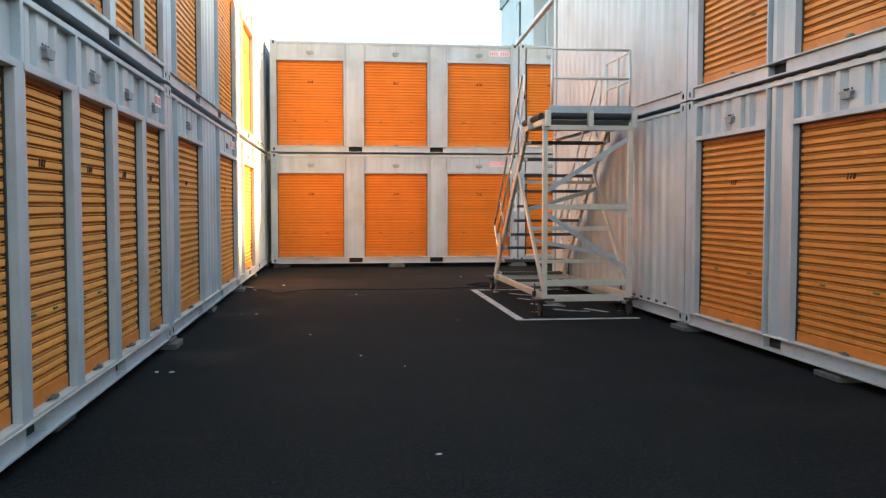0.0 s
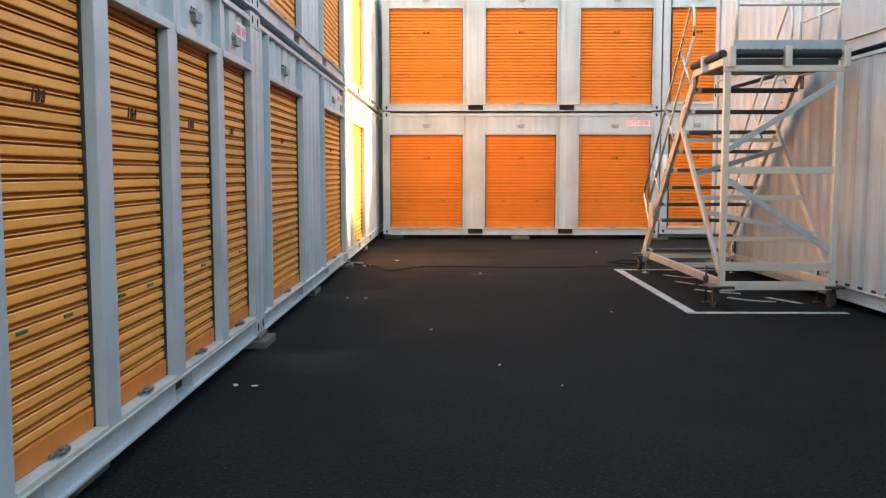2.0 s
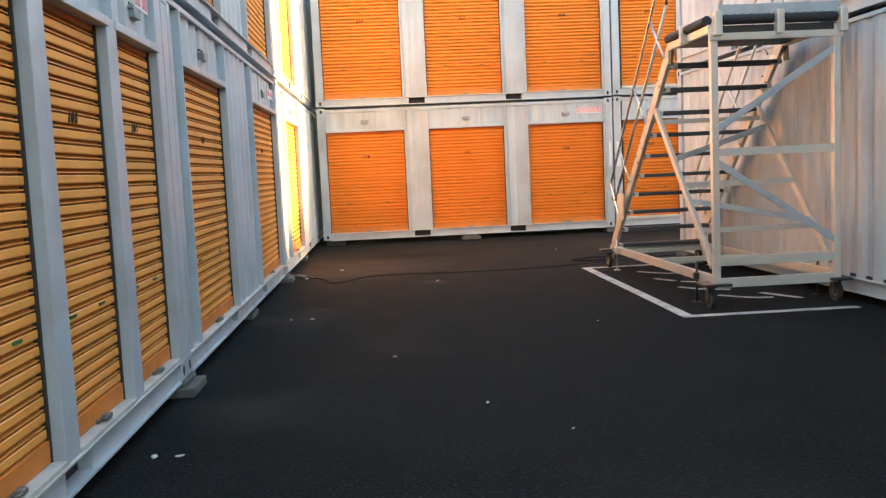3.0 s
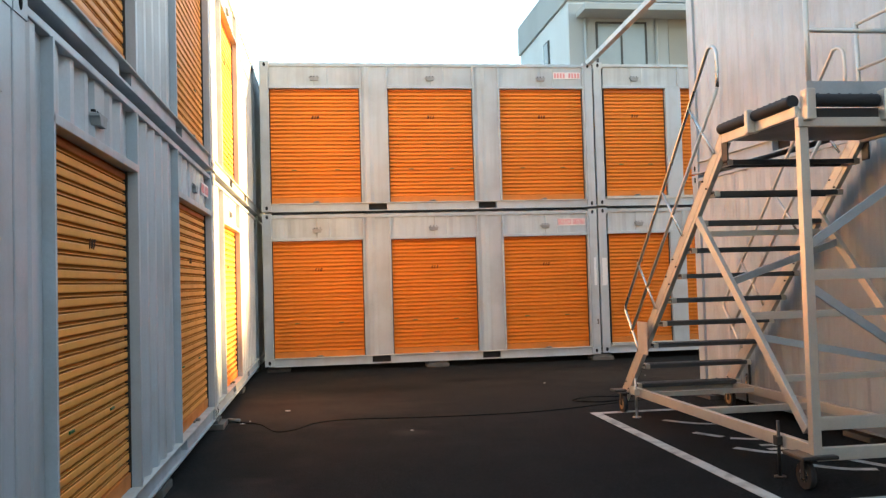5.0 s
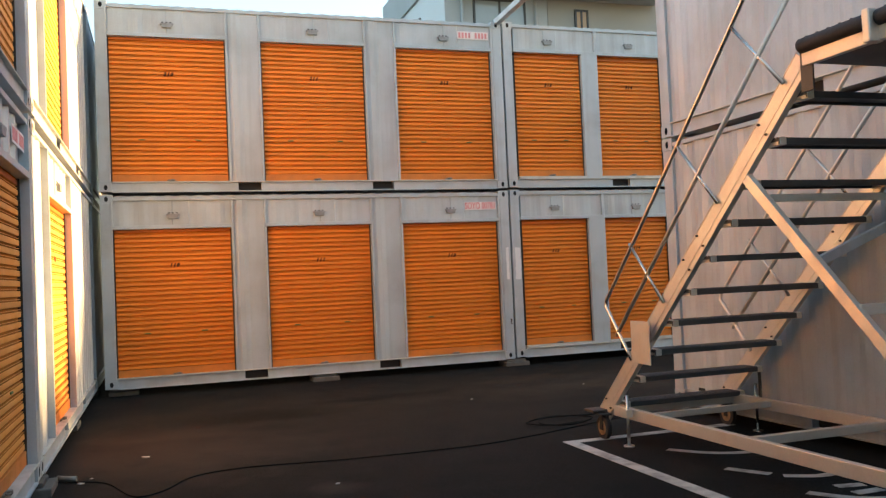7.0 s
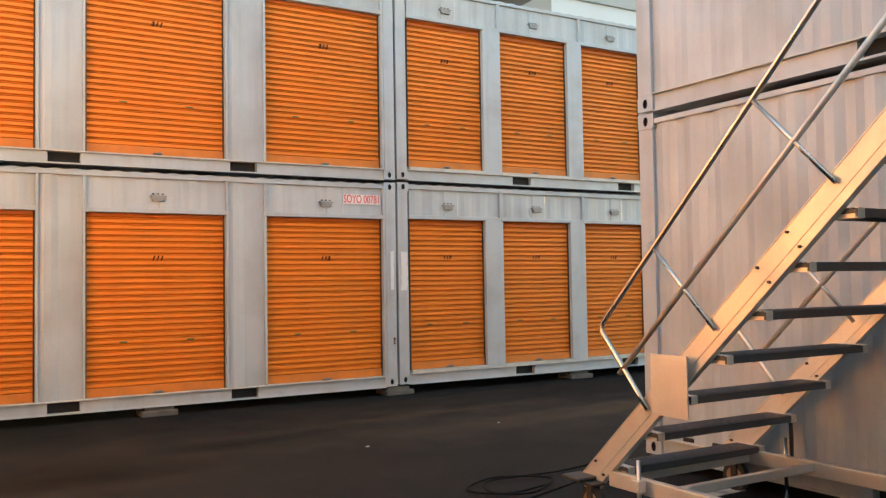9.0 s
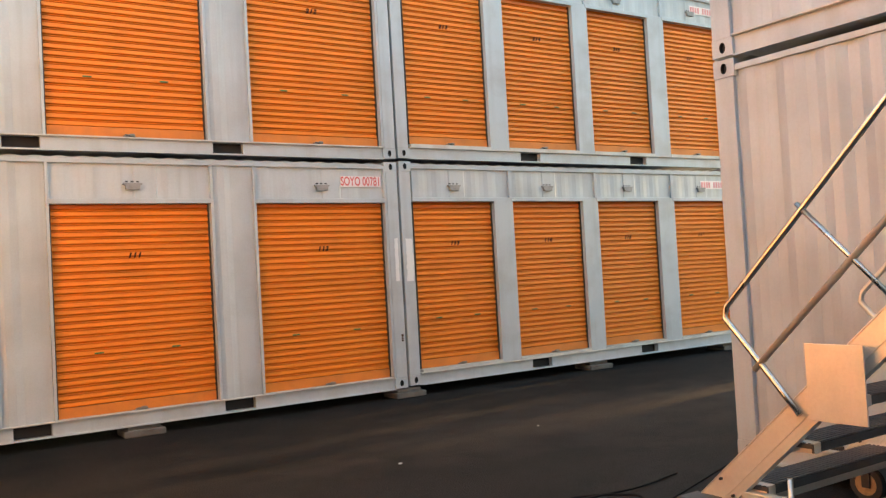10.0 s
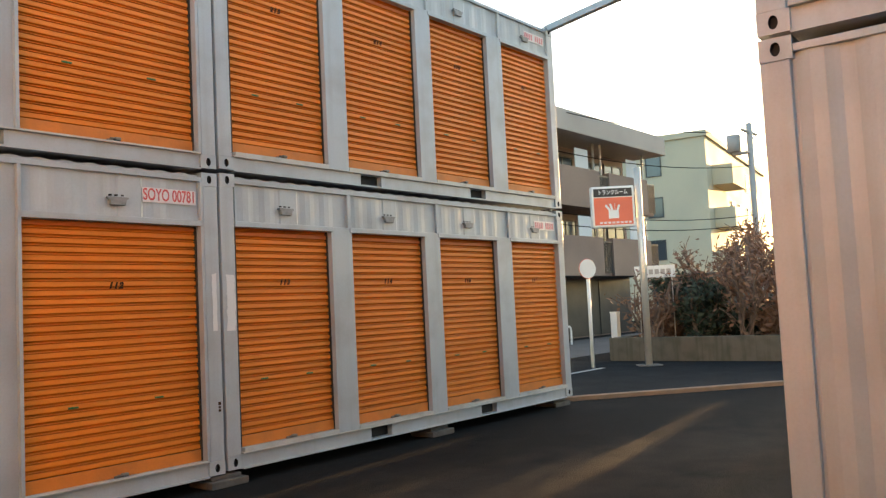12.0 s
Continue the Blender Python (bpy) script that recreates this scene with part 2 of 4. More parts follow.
def prism(points, axis, a, b):
    """A closed outline of 2D points pushed from a to b along axis (0, 1, 2)."""
    bm = bmesh.new()
    def put(p, c):
        q = list(p)
        q.insert(axis, c)
        return bm.verts.new(q)
    lo, hi = [put(p, a) for p in points], [put(p, b) for p in points]
    k = len(points)
    bm.faces.new(lo[::-1])
    bm.faces.new(hi)
    for i in range(k):
        bm.faces.new((lo[i], lo[(i + 1) % k], hi[(i + 1) % k], hi[i]))
    bmesh.ops.recalc_face_normals(bm, faces=bm.faces)
    return bm


def beam(p, q, w, h, bevel=0.004, up=(0, 0, 1)):
    """A rectangular bar from p to q, w wide across and h deep along up."""
    p, q = Vector(p), Vector(q)
    d = q - p
    f = d.normalized()
    s = f.cross(Vector(up))
    s = s.normalized() if s.length > 1e-4 else Vector((1, 0, 0))
    u = s.cross(f)
    bm = boxes((-w / 2, w / 2, 0, d.length, -h / 2, h / 2), bevel=bevel)
    bm.transform(Matrix.Translation(p) @ Matrix((s, f, u)).transposed().to_4x4())
    return bm


def tube(points, r, seg=10, bm=None):
    """A round bar along points."""
    bm = bm or bmesh.new()
    pts = [Vector(p) for p in points]
    rings = []
    for i, p in enumerate(pts):
        a, b = pts[max(i - 1, 0)], pts[min(i + 1, len(pts) - 1)]
        f = (b - a).normalized()
        s = f.orthogonal().normalized() if not rings else (side - f * side.dot(f)).normalized()
        side = s
        u = f.cross(s)
        rings.append([bm.verts.new(p + r * (math.cos(t) * s + math.sin(t) * u)) for t in (2 * math.pi * k / seg for k in range(seg))])
    for a, b in zip(rings, rings[1:]):
        for k in range(seg):
            bm.faces.new((a[k], a[(k + 1) % seg], b[(k + 1) % seg], b[k])).smooth = True
    bm.faces.new(rings[0][::-1])
    bm.faces.new(rings[-1])
    return bm


def smooth_path(points, n=6):
    """Catmull-Rom through points."""
    p = [Vector(q) for q in points]
    p = [2 * p[0] - p[1], *p, 2 * p[-1] - p[-2]]
    out = []
    for i in range(1, len(p) - 2):
        for k in range(n):
            t = k / n
            a, b, c, d = p[i - 1:i + 3]
            out.append(0.5 * (2 * b + (c - a) * t + (2 * a - 5 * b + 4 * c - d) * t * t + (3 * b - a - 3 * c + d) * t ** 3))
    return out + [p[-2]]


def corrugated(x0, x1, z0, z1, y, pitch=0.278, depth=0.021, back=0.13, plain=None):
    """A trapezoid-profiled steel panel whose crests lie at y and whose troughs lie depth behind."""
    a = pitch * 0.25
    pts, x = [(x0, y + depth)], x0 + 0.02
    while x + pitch < x1:
        if plain and abs(x + a * 1.5 - plain) < pitch * 0.5:
            for dx, d in ((-a * 0.3, depth), (0, 0), (3.2 * a, 0), (3.5 * a, depth)):
                pts.append((x + dx, y + d))
        else:
            for dx, d in ((0, depth), (a, 0), (2 * a, 0), (3 * a, depth)):
                pts.append((x + dx, y + d))
        x += pitch
    pts += [(x1, y + depth), (x1, y + back), (x0, y + back)]
    return prism(pts, 2, z0, z1)


TEXTS = {}


def text_mesh(words, height, bold=0.0, lean=0.0):
    key = (words, height, bold, lean)
    if key not in TEXTS:
        cu = bpy.data.curves.new("text", "FONT")
        cu.shear = lean
        if lean:
            cu.space_character = 1.38
        cu.body, cu.size, cu.align_x, cu.align_y, cu.extrude, cu.offset = words, height / 0.7, "CENTER", "CENTER", 0.001, bold
        ob = bpy.data.objects.new("text", cu)
        scene.collection.objects.link(ob)
        TEXTS[key] = bpy.data.meshes.new_from_object(ob.evaluated_get(bpy.context.evaluated_depsgraph_get()))
        bpy.data.objects.remove(ob)
    return TEXTS[key]


# ---- containers ----
LEN, DEEP, TALL = 6.058, 2.438, 2.668
BASE, STEP = 0.115, 2.71
SLAT = 0.0725
DOOR_HI = 2.185


def casting():
    """A corner casting with an oval hole in front and in its end face; x 0 to 0.165, front at y 0, z 0 to 0.118."""
    bm = bmesh.new()
    w, d, h = 0.165, 0.162, 0.118
    seg = 16
    def face_with_hole(place):
        # place(u, v, depth), u and v from -1 to 1
        outer, inner, deep = [], [], []
        for k in range(seg):
            t = 2 * math.pi * k / seg
            c, s = math.cos(t), math.sin(t)
            m = 1 / max(abs(c), abs(s))
            outer.append(bm.verts.new(place(c * m, s * m, 0)))
            inner.append(bm.verts.new(place(0.30 * c, 0.62 * s, 0)))
            deep.append(bm.verts.new(place(0.30 * c, 0.62 * s, 0.03)))
        for k in range(seg):
            j = (k + 1) % seg
            bm.faces.new((outer[k], outer[j], inner[j], inner[k]))
            bm.faces.new((inner[k], inner[j], deep[j], deep[k])).material_index = 1
        bm.faces.new(deep).material_index = 1
    face_with_hole(lambda u, v, e: (w / 2 + u * w / 2, e, h / 2 + v * h / 2))
    face_with_hole(lambda u, v, e: (e, d / 2 + u * d / 2, h / 2 + v * h / 2))
    v = [bm.verts.new(p) for p in ((w, 0, 0), (w, d, 0), (w, d, h), (w, 0, h), (0, 0, 0), (0, d, 0), (0, d, h), (0, 0, h))]
    for f in ((0, 1, 2, 3), (5, 6, 2, 1), (7, 3, 2, 6), (4, 5, 1, 0)):
        bm.faces.new([v[i] for i in f])
    bmesh.ops.remove_doubles(bm, verts=bm.verts, dist=1e-5)
    bmesh.ops.recalc_face_normals(bm, faces=bm.faces)
    return bm


def slat_mesh(w, pitch):
    """One shutter slat: a shallow curved band with a rolled lower lip; 0 to w, front near y 0."""
    prof = [(0.018, 0.0), (0.016, 0.003), (0.0, 0.007), (-0.003, 0.013), (-0.003, 0.044), (0.0, 0.0475), (0.018, 0.048), (0.018, 0.0565), (0.001, 0.057), (-0.001, 0.060), (0.0, 0.063), (0.018, 0.0635), (0.018, SLAT)]
    prof += [(0.024, SLAT), (0.024, 0.0)]
    prof = [(y, z * pitch / SLAT) for y, z in prof]
    bm = prism(prof, 0, 0.0, w)
    for f in bm.faces:
        if abs(f.normal.x) < 0.5 and f.calc_center_median().y > 0.007:
            f.material_index = 1
    return bm


def vent():
    bm = prism([(-0.075, 0.0), (0.075, 0.0), (0.085, 0.05), (0.105, 0.058), (0.105, 0.075), (-0.105, 0.075), (-0.105, 0.058), (-0.085, 0.05)], 1, -0.034, 0.02)
    for k in (-1, 0, 1):
        boxes((k * 0.062 - 0.014, k * 0.062 + 0.014, -0.004, 0.02, 0.088, 0.104), bm=bm)
    for f in bm.faces:
        if f.calc_center_median().z > 0.08:
            f.material_index = 1
    bm.transform(Matrix.Diagonal((0.86, 1, 0.86, 1)))
    return bm


def padlock():
    bm = boxes((-0.008, 0.045, -0.052, -0.012, 0.0, 0.026), bevel=0.006)
    tube([(-0.006, -0.045, 0.014), (-0.03, -0.046, 0.014), (-0.046, -0.034, 0.016), (-0.03, -0.02, 0.014), (-0.006, -0.02, 0.014)], 0.005, 6, bm)
    boxes((-0.06, 0.06, -0.014, 0.0, -0.008, 0.012), bevel=0.003, bm=bm)
    return bm


def shutter(box_ob, x0, x1, paint, number, sill_z):
    """A roll-up door in a container's front: backing and guides, slats, bottom bar, grips, number and lock."""
    w, y = x1 - x0, 0.07
    door = part("roll_up_door", cached(("door_back", round(w, 3), sill_z), lambda: boxes((0, w, 0.03, 0.045, sill_z, DOOR_HI))), DARK, box_ob, (x0, y, 0))
    gm = cached(("guide", sill_z), lambda: boxes((0, 0.016, -0.010, 0.028, sill_z, DOOR_HI), bevel=0.002))
    part("guide_rail", gm, GUIDE, door)
    part("guide_rail", gm, GUIDE, door, (w - 0.016, 0, 0))
    bar = 0.098
    me = cached(("bottom_bar", round(w, 3)), lambda: boxes((0.014, w - 0.014, -0.006, 0.02, 0, bar), bevel=0.004))
    part("bottom_bar", me, BAR_ORANGE, door, (0, 0, sill_z + 0.002))
    pitch = 0.0677 if paint is ORANGE else SLAT
    z0 = sill_z + bar + 0.004
    n = math.ceil((DOOR_HI - z0) / pitch)          # the last slat runs up behind the header
    sm = cached(("slat", round(w, 3), paint.name), lambda: slat_mesh(w - 0.028, pitch))
    groove_mat = GROOVE if paint is ORANGE else GROOVE_DARK
    st = cached(("slat_top", round(w, 3), groove_mat.name), lambda: slat_mesh(w - 0.028, pitch))
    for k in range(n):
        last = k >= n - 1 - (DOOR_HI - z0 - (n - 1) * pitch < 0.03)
        part("slat", st if last else sm, [TOP_SLAT_SHADE if last else paint, groove_mat], door, (0.014, 0.006, z0 + k * pitch))
    zg = sill_z + (0.60 if paint is ORANGE else 0.575)
    gm = cached(("grip", 0), lambda: boxes((-0.042, 0.042, -0.005, 0.01, 0, 0.016), bevel=0.003))
    for f in (0.26, 0.74):
        part("finger_grip", gm, GREEN, door, (w * f, 0, zg - 0.012), "small green finger grip")
    if number:
        part("door_number", text_mesh(number, 0.047, 0.0045, 0.28), INK, door, pose(w * 0.5, -0.0015, 1.672, 90, 0, 0), "dark stencilled door number")
    else:
        nb = cached(("number_bars", 0), lambda: boxes(*[(k * 0.05 - 0.07, k * 0.05 - 0.035, -0.003, 0.004, 0, 0.07) for k in range(3)]))
        part("door_number", nb, INK, door, (w * 0.5, -0.004, 1.70), "dark stencilled door number")
    part("padlock", cached(("padlock", 0), padlock), DULL_ZINC, door, (w * 0.5, -0.012, sill_z + 0.01), "dull zinc padlock and hasp")
    return door


def container(m, doors, paint, numbers, label, sticker="", sill_z=0.14, group="storage containers"):
    """A steel storage container; front along local x at y 0. doors: (x0, x1) of each shutter."""
    c = thing("storage_container", m, label, "container", group)
    cast = cached(("casting", 0), casting)
    for x, y, sx, sy in ((0, 0, 1, 1), (LEN, 0, -1, 1), (0, DEEP, 1, -1), (LEN, DEEP, -1, -1)):
        for z in (0, TALL - 0.118):
            part("corner_casting", cast, [GREY_FRAME, DARK], c, Matrix.Translation((x, y, z)) @ Matrix.Diagonal((sx, sy, 1, 1)))
    post = cached(("corner_post", 0), lambda: boxes((0, 0.15, 0, 0.15, 0.118, TALL - 0.118), bevel=0.006))
    for x, y, sx, sy in ((0, 0, 1, 1), (LEN, 0, -1, 1), (0, DEEP, 1, -1), (LEN, DEEP, -1, -1)):
        part("corner_post", post, GREY_FRAME, c, Matrix.Translation((x, y + (0.004 if sy > 0 else -0.004), 0)) @ Matrix.Diagonal((sx, sy, 1, 1)))
    part("top_rail", cached(("top_rail", 0), lambda: boxes((0.165, LEN - 0.165, 0.006, 0.07, TALL - 0.085, TALL - 0.044), bevel=0.004)), GREY_FRAME, c)
    cuts = [0.165, 1.87, 2.20, 3.86, 4.19, LEN - 0.165]
    for i in (0, 2, 4):
        part("bottom_rail", cached(("bottom_rail", i), lambda: prism([(0.022, 0.002), (0.022, 0.122), (0.10, 0.122), (0.10, -0.012), (-0.004, -0.012), (-0.004, 0.002)], 0, cuts[i], cuts[i + 1])), GREY_FRAME, c)
    part("sill_flange", cached(("sill_flange", 0), lambda: boxes((cuts[0], cuts[5], -0.008, 0.10, 0.1225, 0.136), bevel=0.003)), SILL_DIRT, c)
    pocket = cached(("pocket", 0), lambda: boxes((0.001, 0.329, 0.09, 0.098, 0.003, 0.122)))
    strap = cached(("strap", 0), lambda: boxes((0.001, 0.329, -0.003, 0.09, -0.012, 0.004)))
    for x in (1.87, 3.86):
        part("forklift_pocket", pocket, DARK, c, (x, 0, 0))
        part("pocket_strap", strap, GREY_FRAME, c, (x, 0, 0))
    shell = cached(("shell", 0), lambda: boxes((0.05, LEN - 0.05, 0.148, DEEP - 0.05, 0.05, TALL - 0.05)))
    part("body", shell, GREY, c)
    turned = Matrix.Rotation(math.pi, 4, "Z")
    part("back_wall", cached(("back_wall", 0), lambda: corrugated(0.15, LEN - 0.15, 0.12, TALL - 0.085, 0.0, back=0.045)), GREY, c, Matrix.Translation((LEN, DEEP, 0)) @ turned)
    for x, r in ((0, -90), (LEN, 90)):
        m_end = pose(x, DEEP if r < 0 else 0, 0, 0, 0, r)
        part("end_wall", cached(("end_wall", 0), lambda: corrugated(0.15, DEEP - 0.15, 0.12, TALL - 0.085, 0.004, back=0.045)), GREY, c, m_end)
        part("end_rail", cached(("end_rail_top", 0), lambda: boxes((0.165, DEEP - 0.165, 0.0, 0.06, TALL - 0.085, TALL - 0.03), bevel=0.004)), GREY_FRAME, c, m_end)
        part("end_rail", cached(("end_rail_low", 0), lambda: boxes((0.165, DEEP - 0.165, 0.0, 0.06, 0.01, 0.12), bevel=0.004)), GREY_FRAME, c, m_end)
    part("back_rail", cached(("back_rail_top", 0), lambda: boxes((0.165, LEN - 0.165, DEEP - 0.06, DEEP - 0.002, TALL - 0.085, TALL - 0.03), bevel=0.004)), GREY_FRAME, c)
    part("back_rail", cached(("back_rail_low", 0), lambda: boxes((0.165, LEN - 0.165, DEEP - 0.06, DEEP - 0.002, 0.01, 0.12), bevel=0.004)), GREY_FRAME, c)
    eaves = 0.06 if doors else 0.25
    def roof():
        bm = corrugated(0.17, LEN - 0.17, 0, DEEP - 0.06 - eaves, 0.0, pitch=0.21, depth=0.010, back=0.036)
        bm.transform(Matrix(((1, 0, 0, 0), (0, 0, 1, eaves), (0, -1, 0, TALL - 0.010), (0, 0, 0, 1))))
        bmesh.ops.recalc_face_normals(bm, faces=bm.faces)
        return bm
    part("roof_panel", cached(("roof_panel", eaves), roof), GREY, c)
    edges = [0.15] + [e for d in doors for e in d] + [LEN - 0.15]
    spans = [(edges[i], edges[i + 1]) for i in range(0, len(edges), 2)]
    lo, hi = 0.135, TALL - 0.085
    deep = 0.036 if doors and paint is not ORANGE else 0.018
    for a, b in spans:
        if b - a < 0.06:
            continue
        if b - a > 0.34:
            part("corrugated_panel", cached(("panel", round(b - a, 3), deep), lambda: corrugated(0, b - a, lo, hi, 0.018, depth=deep)), GREY, c, (a, 0, 0))
        elif 0.16 < a and b < LEN - 0.16:
            part("post", cached(("flat_post", round(b - a, 3)), lambda: boxes((0, b - a, 0.004, 0.15, lo, DOOR_HI + 0.05), bevel=0.004)), GREY_FRAME, c, (a, 0, 0))
            part("divider", cached(("divider", 0), lambda: boxes((-0.05, 0, 0.006, 0.15, DOOR_HI + 0.05, hi), bevel=0.003)), GREY_FRAME, c, (b, 0, 0))
        else:
            part("filler_strip", cached(("filler", round(b - a, 3)), lambda: boxes((0, b - a, 0.008, 0.15, lo, hi))), GREY_FRAME, c, (a, 0, 0))
    runs = [(spans[i][1], spans[i + 1][0]) for i in range(len(doors))]
    for k, (x0, x1) in enumerate(runs):
        w = x1 - x0
        right = x1 + (spans[k + 1][1] - spans[k + 1][0] - 0.05 if spans[k + 1][1] - spans[k + 1][0] < 0.34 and k < len(runs) - 1 else 0)
        part("header_panel", cached(("header", round(right - x0, 3), deep), lambda: corrugated(0, right - x0, DOOR_HI + 0.05, hi, 0.03, pitch=0.26, depth=deep if paint is not ORANGE else 0.008, plain=w / 2)), GREY, c, (x0, 0, 0))
        part("header_angle", cached(("angle", round(w, 3)), lambda: boxes((-0.03, w + 0.03, -0.004, 0.15, DOOR_HI, DOOR_HI + 0.05), bevel=0.004)), GREY_FRAME, c, (x0, 0, 0))
        part("sill", cached(("sill", round(w, 3), sill_z), lambda: boxes((0, w, -0.002, 0.1, 0.137, max(sill_z, 0.139)), bevel=0.0008)), SILL_DIRT, c, (x0, 0, 0))
        if w > 1.3:
            jm = cached(("jamb", 0), lambda: boxes((0, 0.028, -0.004, 0.15, lo, hi), bevel=0.003))
            part("jamb", jm, GREY_FRAME, c, (x0 - 0.03, 0, 0))
            part("jamb", jm, GREY_FRAME, c, (x1 + 0.002, 0, 0))
        part("vent_hood", cached(("vent", 0), vent), [VENT_GREY, DARK], c, ((x0 + x1) / 2, 0.03, DOOR_HI + 0.14), "small grey vent hood")
        shutter(c, x0, x1, paint, numbers[k] if numbers else "", sill_z)
    if sticker:
        wide = runs[-1][1] - runs[-1][0] > 1.2
        s = part("number_sticker", cached(("sticker", 0), lambda: boxes((-0.262, 0.262, -0.006, -0.002, 0, 0.125))), STICKER, c, Matrix.Translation((LEN - (0.475 if wide else 0.38), 0.03, DOOR_HI + (0.185 if wide else 0.22))) @ Matrix.Diagonal((1 if wide else 0.55, 1, 1 if wide else 0.9, 1)), "white sticker with red container number")
        if sticker == "bars":
            tagged(part("lettering", cached(("bars", 0), lambda: boxes(*[(x * 0.055 - 0.24, x * 0.055 - 0.205, -0.009, -0.005, 0.02, 0.105) for x in range(9) if x != 4])), PINK_INK, s), kind="stuff")
        else:
            part("lettering", text_mesh(sticker, 0.10, 0.002), RED_INK, s, pose(0, -0.0075, 0.062, 90, 0, 0) @ Matrix.Diagonal((0.66, 1, 1, 1)))
    return c


def blank_container(m, label, group="storage containers", trough_shadows=False):
    """A container whose visible long side is plain corrugated steel."""
    c = container(m, [], ORANGE, [], label, group=group)
    # dark boxes standing in for the shadow where troughs meet the bottom rail
    slot = cached(("drain_slot", 0), lambda: boxes((-0.055, 0.055, 0.030, 0.05, 0.1365, 0.168), bevel=0.004))
    for k in range(1, 20 if trough_shadows else 1):
        part("drain_slot", slot, DARK, c, (0.17 + 0.278 * k - 0.035, 0, 0))
    return c


W3 = [(0.155, 1.75), (2.25, 3.80), (4.30, 5.87)]
W4 = [(0.19, 1.38), (1.68, 2.89), (3.17, 4.36), (4.70, 5.93)]
W5 = [(0.91 + 1.035 * k, 1.775 + 1.035 * k) for k in range(5)]
W2 = [(0.52, 2.23), (3.82, 5.86)]
W1 = [(0.95, 2.85)]
R3 = [(0.29, 1.87), (2.39, 3.97), (4.45, 5.90)]
LEFT_X, RIGHT_X, BACK_Y = -1.80, 4.02, 21.13


def right(along, behind, z):
    """A pose in the right-hand row, which runs 1.3 degrees off the lane."""
    return pose(RIGHT_X + 0.01, 16.17, z, 0, 0, -88.7) @ pose(along, behind, 0)


for lvl in (0, 1):
    z, h = BASE + lvl * STEP, 100 + 100 * lvl
    low = BASE - 0.02 + lvl * 2.69           # the right-hand row sits a little lower
    where = "resting on concrete blocks" if lvl == 0 else "stacked on another"
    num = lambda a, k: [str(h + a + i) for i in range(k)]
    container(pose(-1.68, BACK_Y, z), W3, ORANGE, num(10, 3), "grey container with three orange shutters, " + where, sticker="SOYO 00781" if lvl == 0 else "bars", sill_z=0.137 if lvl == 0 else 0.14)
    container(pose(4.41, BACK_Y, z + 0.014), W4, ORANGE, num(13, 4), "grey container with four orange shutters, " + where, sticker="bars", sill_z=0.172)
    container(pose(LEFT_X, 3.395, z, 0, 0, 90), W5, OCHRE, num(2, 5), "grey container with five narrow amber shutters, " + where, sticker="bars", sill_z=0.158)
    container(pose(LEFT_X, 9.47, z, 0, 0, 90), W2, OCHRE, num(7, 2), "grey container with two amber shutters, " + where, sticker="bars")
    container(pose(LEFT_X, 15.545, z, 0, 0, 90), W1, OCHRE, num(9, 1), "sunlit grey container with one amber shutter, " + where)
    # added to block the bright sky in the gap at the left corner
    blank_container(pose(LEFT_X, 21.63, z, 0, 0, 90), "plain grey container behind the back row, " + where)
    container(right(6.085, 0, low), R3, RUSSET, num(17, 3), "grey container with three amber shutters, " + where)
    blank_container(right(0, 0, low), "blank corrugated grey container, " + where, trough_shadows=lvl == 0)
    blank_container(right(0, DEEP + 0.02, low), "plain grey container in a double row, " + where)
    blank_container(pose(LEFT_X, -2.68, z, 0, 0, 90), "plain grey container at the lane's end, " + where)
    blank_container(right(12.17, 0, low), "plain grey container at the lane's end, " + where)

# pale primer patches on the two posts at the joint of the back row
for x, w in ((4.318, 0.055), (4.497, 0.11)):
    rnd = random.Random(int(x * 1000))
    rim = [(w / 2 * sx * rnd.uniform(0.7, 1.0), z * sx * 0.26 / 6 + rnd.uniform(-0.012, 0.012)) for sx in (1, -1) for z in range(-6, 7)]
    bm = prism(rim, 1, -0.002, 0.0)
    p = part("paint_patch", bm, PATCH, None, (x, BACK_Y + 0.003, 1.62))
    tagged(p, "pale primer patch brushed on a container post", "paint patch", kind="structure")

mark = boxes((-0.014, 0.014, -0.002, 0.0, 0.0, 0.022), (-0.012, 0.012, -0.002, 0.0, 0.028, 0.05), (-0.014, 0.014, -0.002, 0.0, 0.056, 0.085))
tagged(part("stencil_mark", mark, INK, None, (4.338, BACK_Y + 0.003, 0.66)), "small dark stencilled mark on a container post", "marking", kind="structure")

# concrete blocks under the lower containers
block = part("concrete_block", boxes((-0.20, 0.20, -0.17, 0.17, 0, 0.065), (-0.16, 0.16, -0.11, 0.11, 0.063, BASE - 0.012), bevel=0.010), BLOCK)
tagged(block, "weathered concrete block under a container's rail", "concrete block", "concrete blocks under containers")
block.matrix_basis = pose(4.395, BACK_Y + 0.12, 0)
for x, y, r in ((-1.45, BACK_Y + 0.3, 0), (1.35, BACK_Y + 0.13, 0), (7.44, BACK_Y + 0.14, 0), (10.25, BACK_Y + 0.2, 0),
                (LEFT_X - 0.09, 9.48, 90), (LEFT_X - 0.25, 6.2, 90), (LEFT_X - 0.1, 3.38, 90), (LEFT_X - 0.17, 12.6, 90), (LEFT_X - 0.08, 15.54, 90), (LEFT_X - 0.17, 18.6, 90), (LEFT_X - 0.17, 21.61, 90), (LEFT_X - 0.17, 27.5, 90), (LEFT_X - 0.17, -2.5, 90)):
    copy_thing(block, pose(x, y, 0, 0, 0, r))
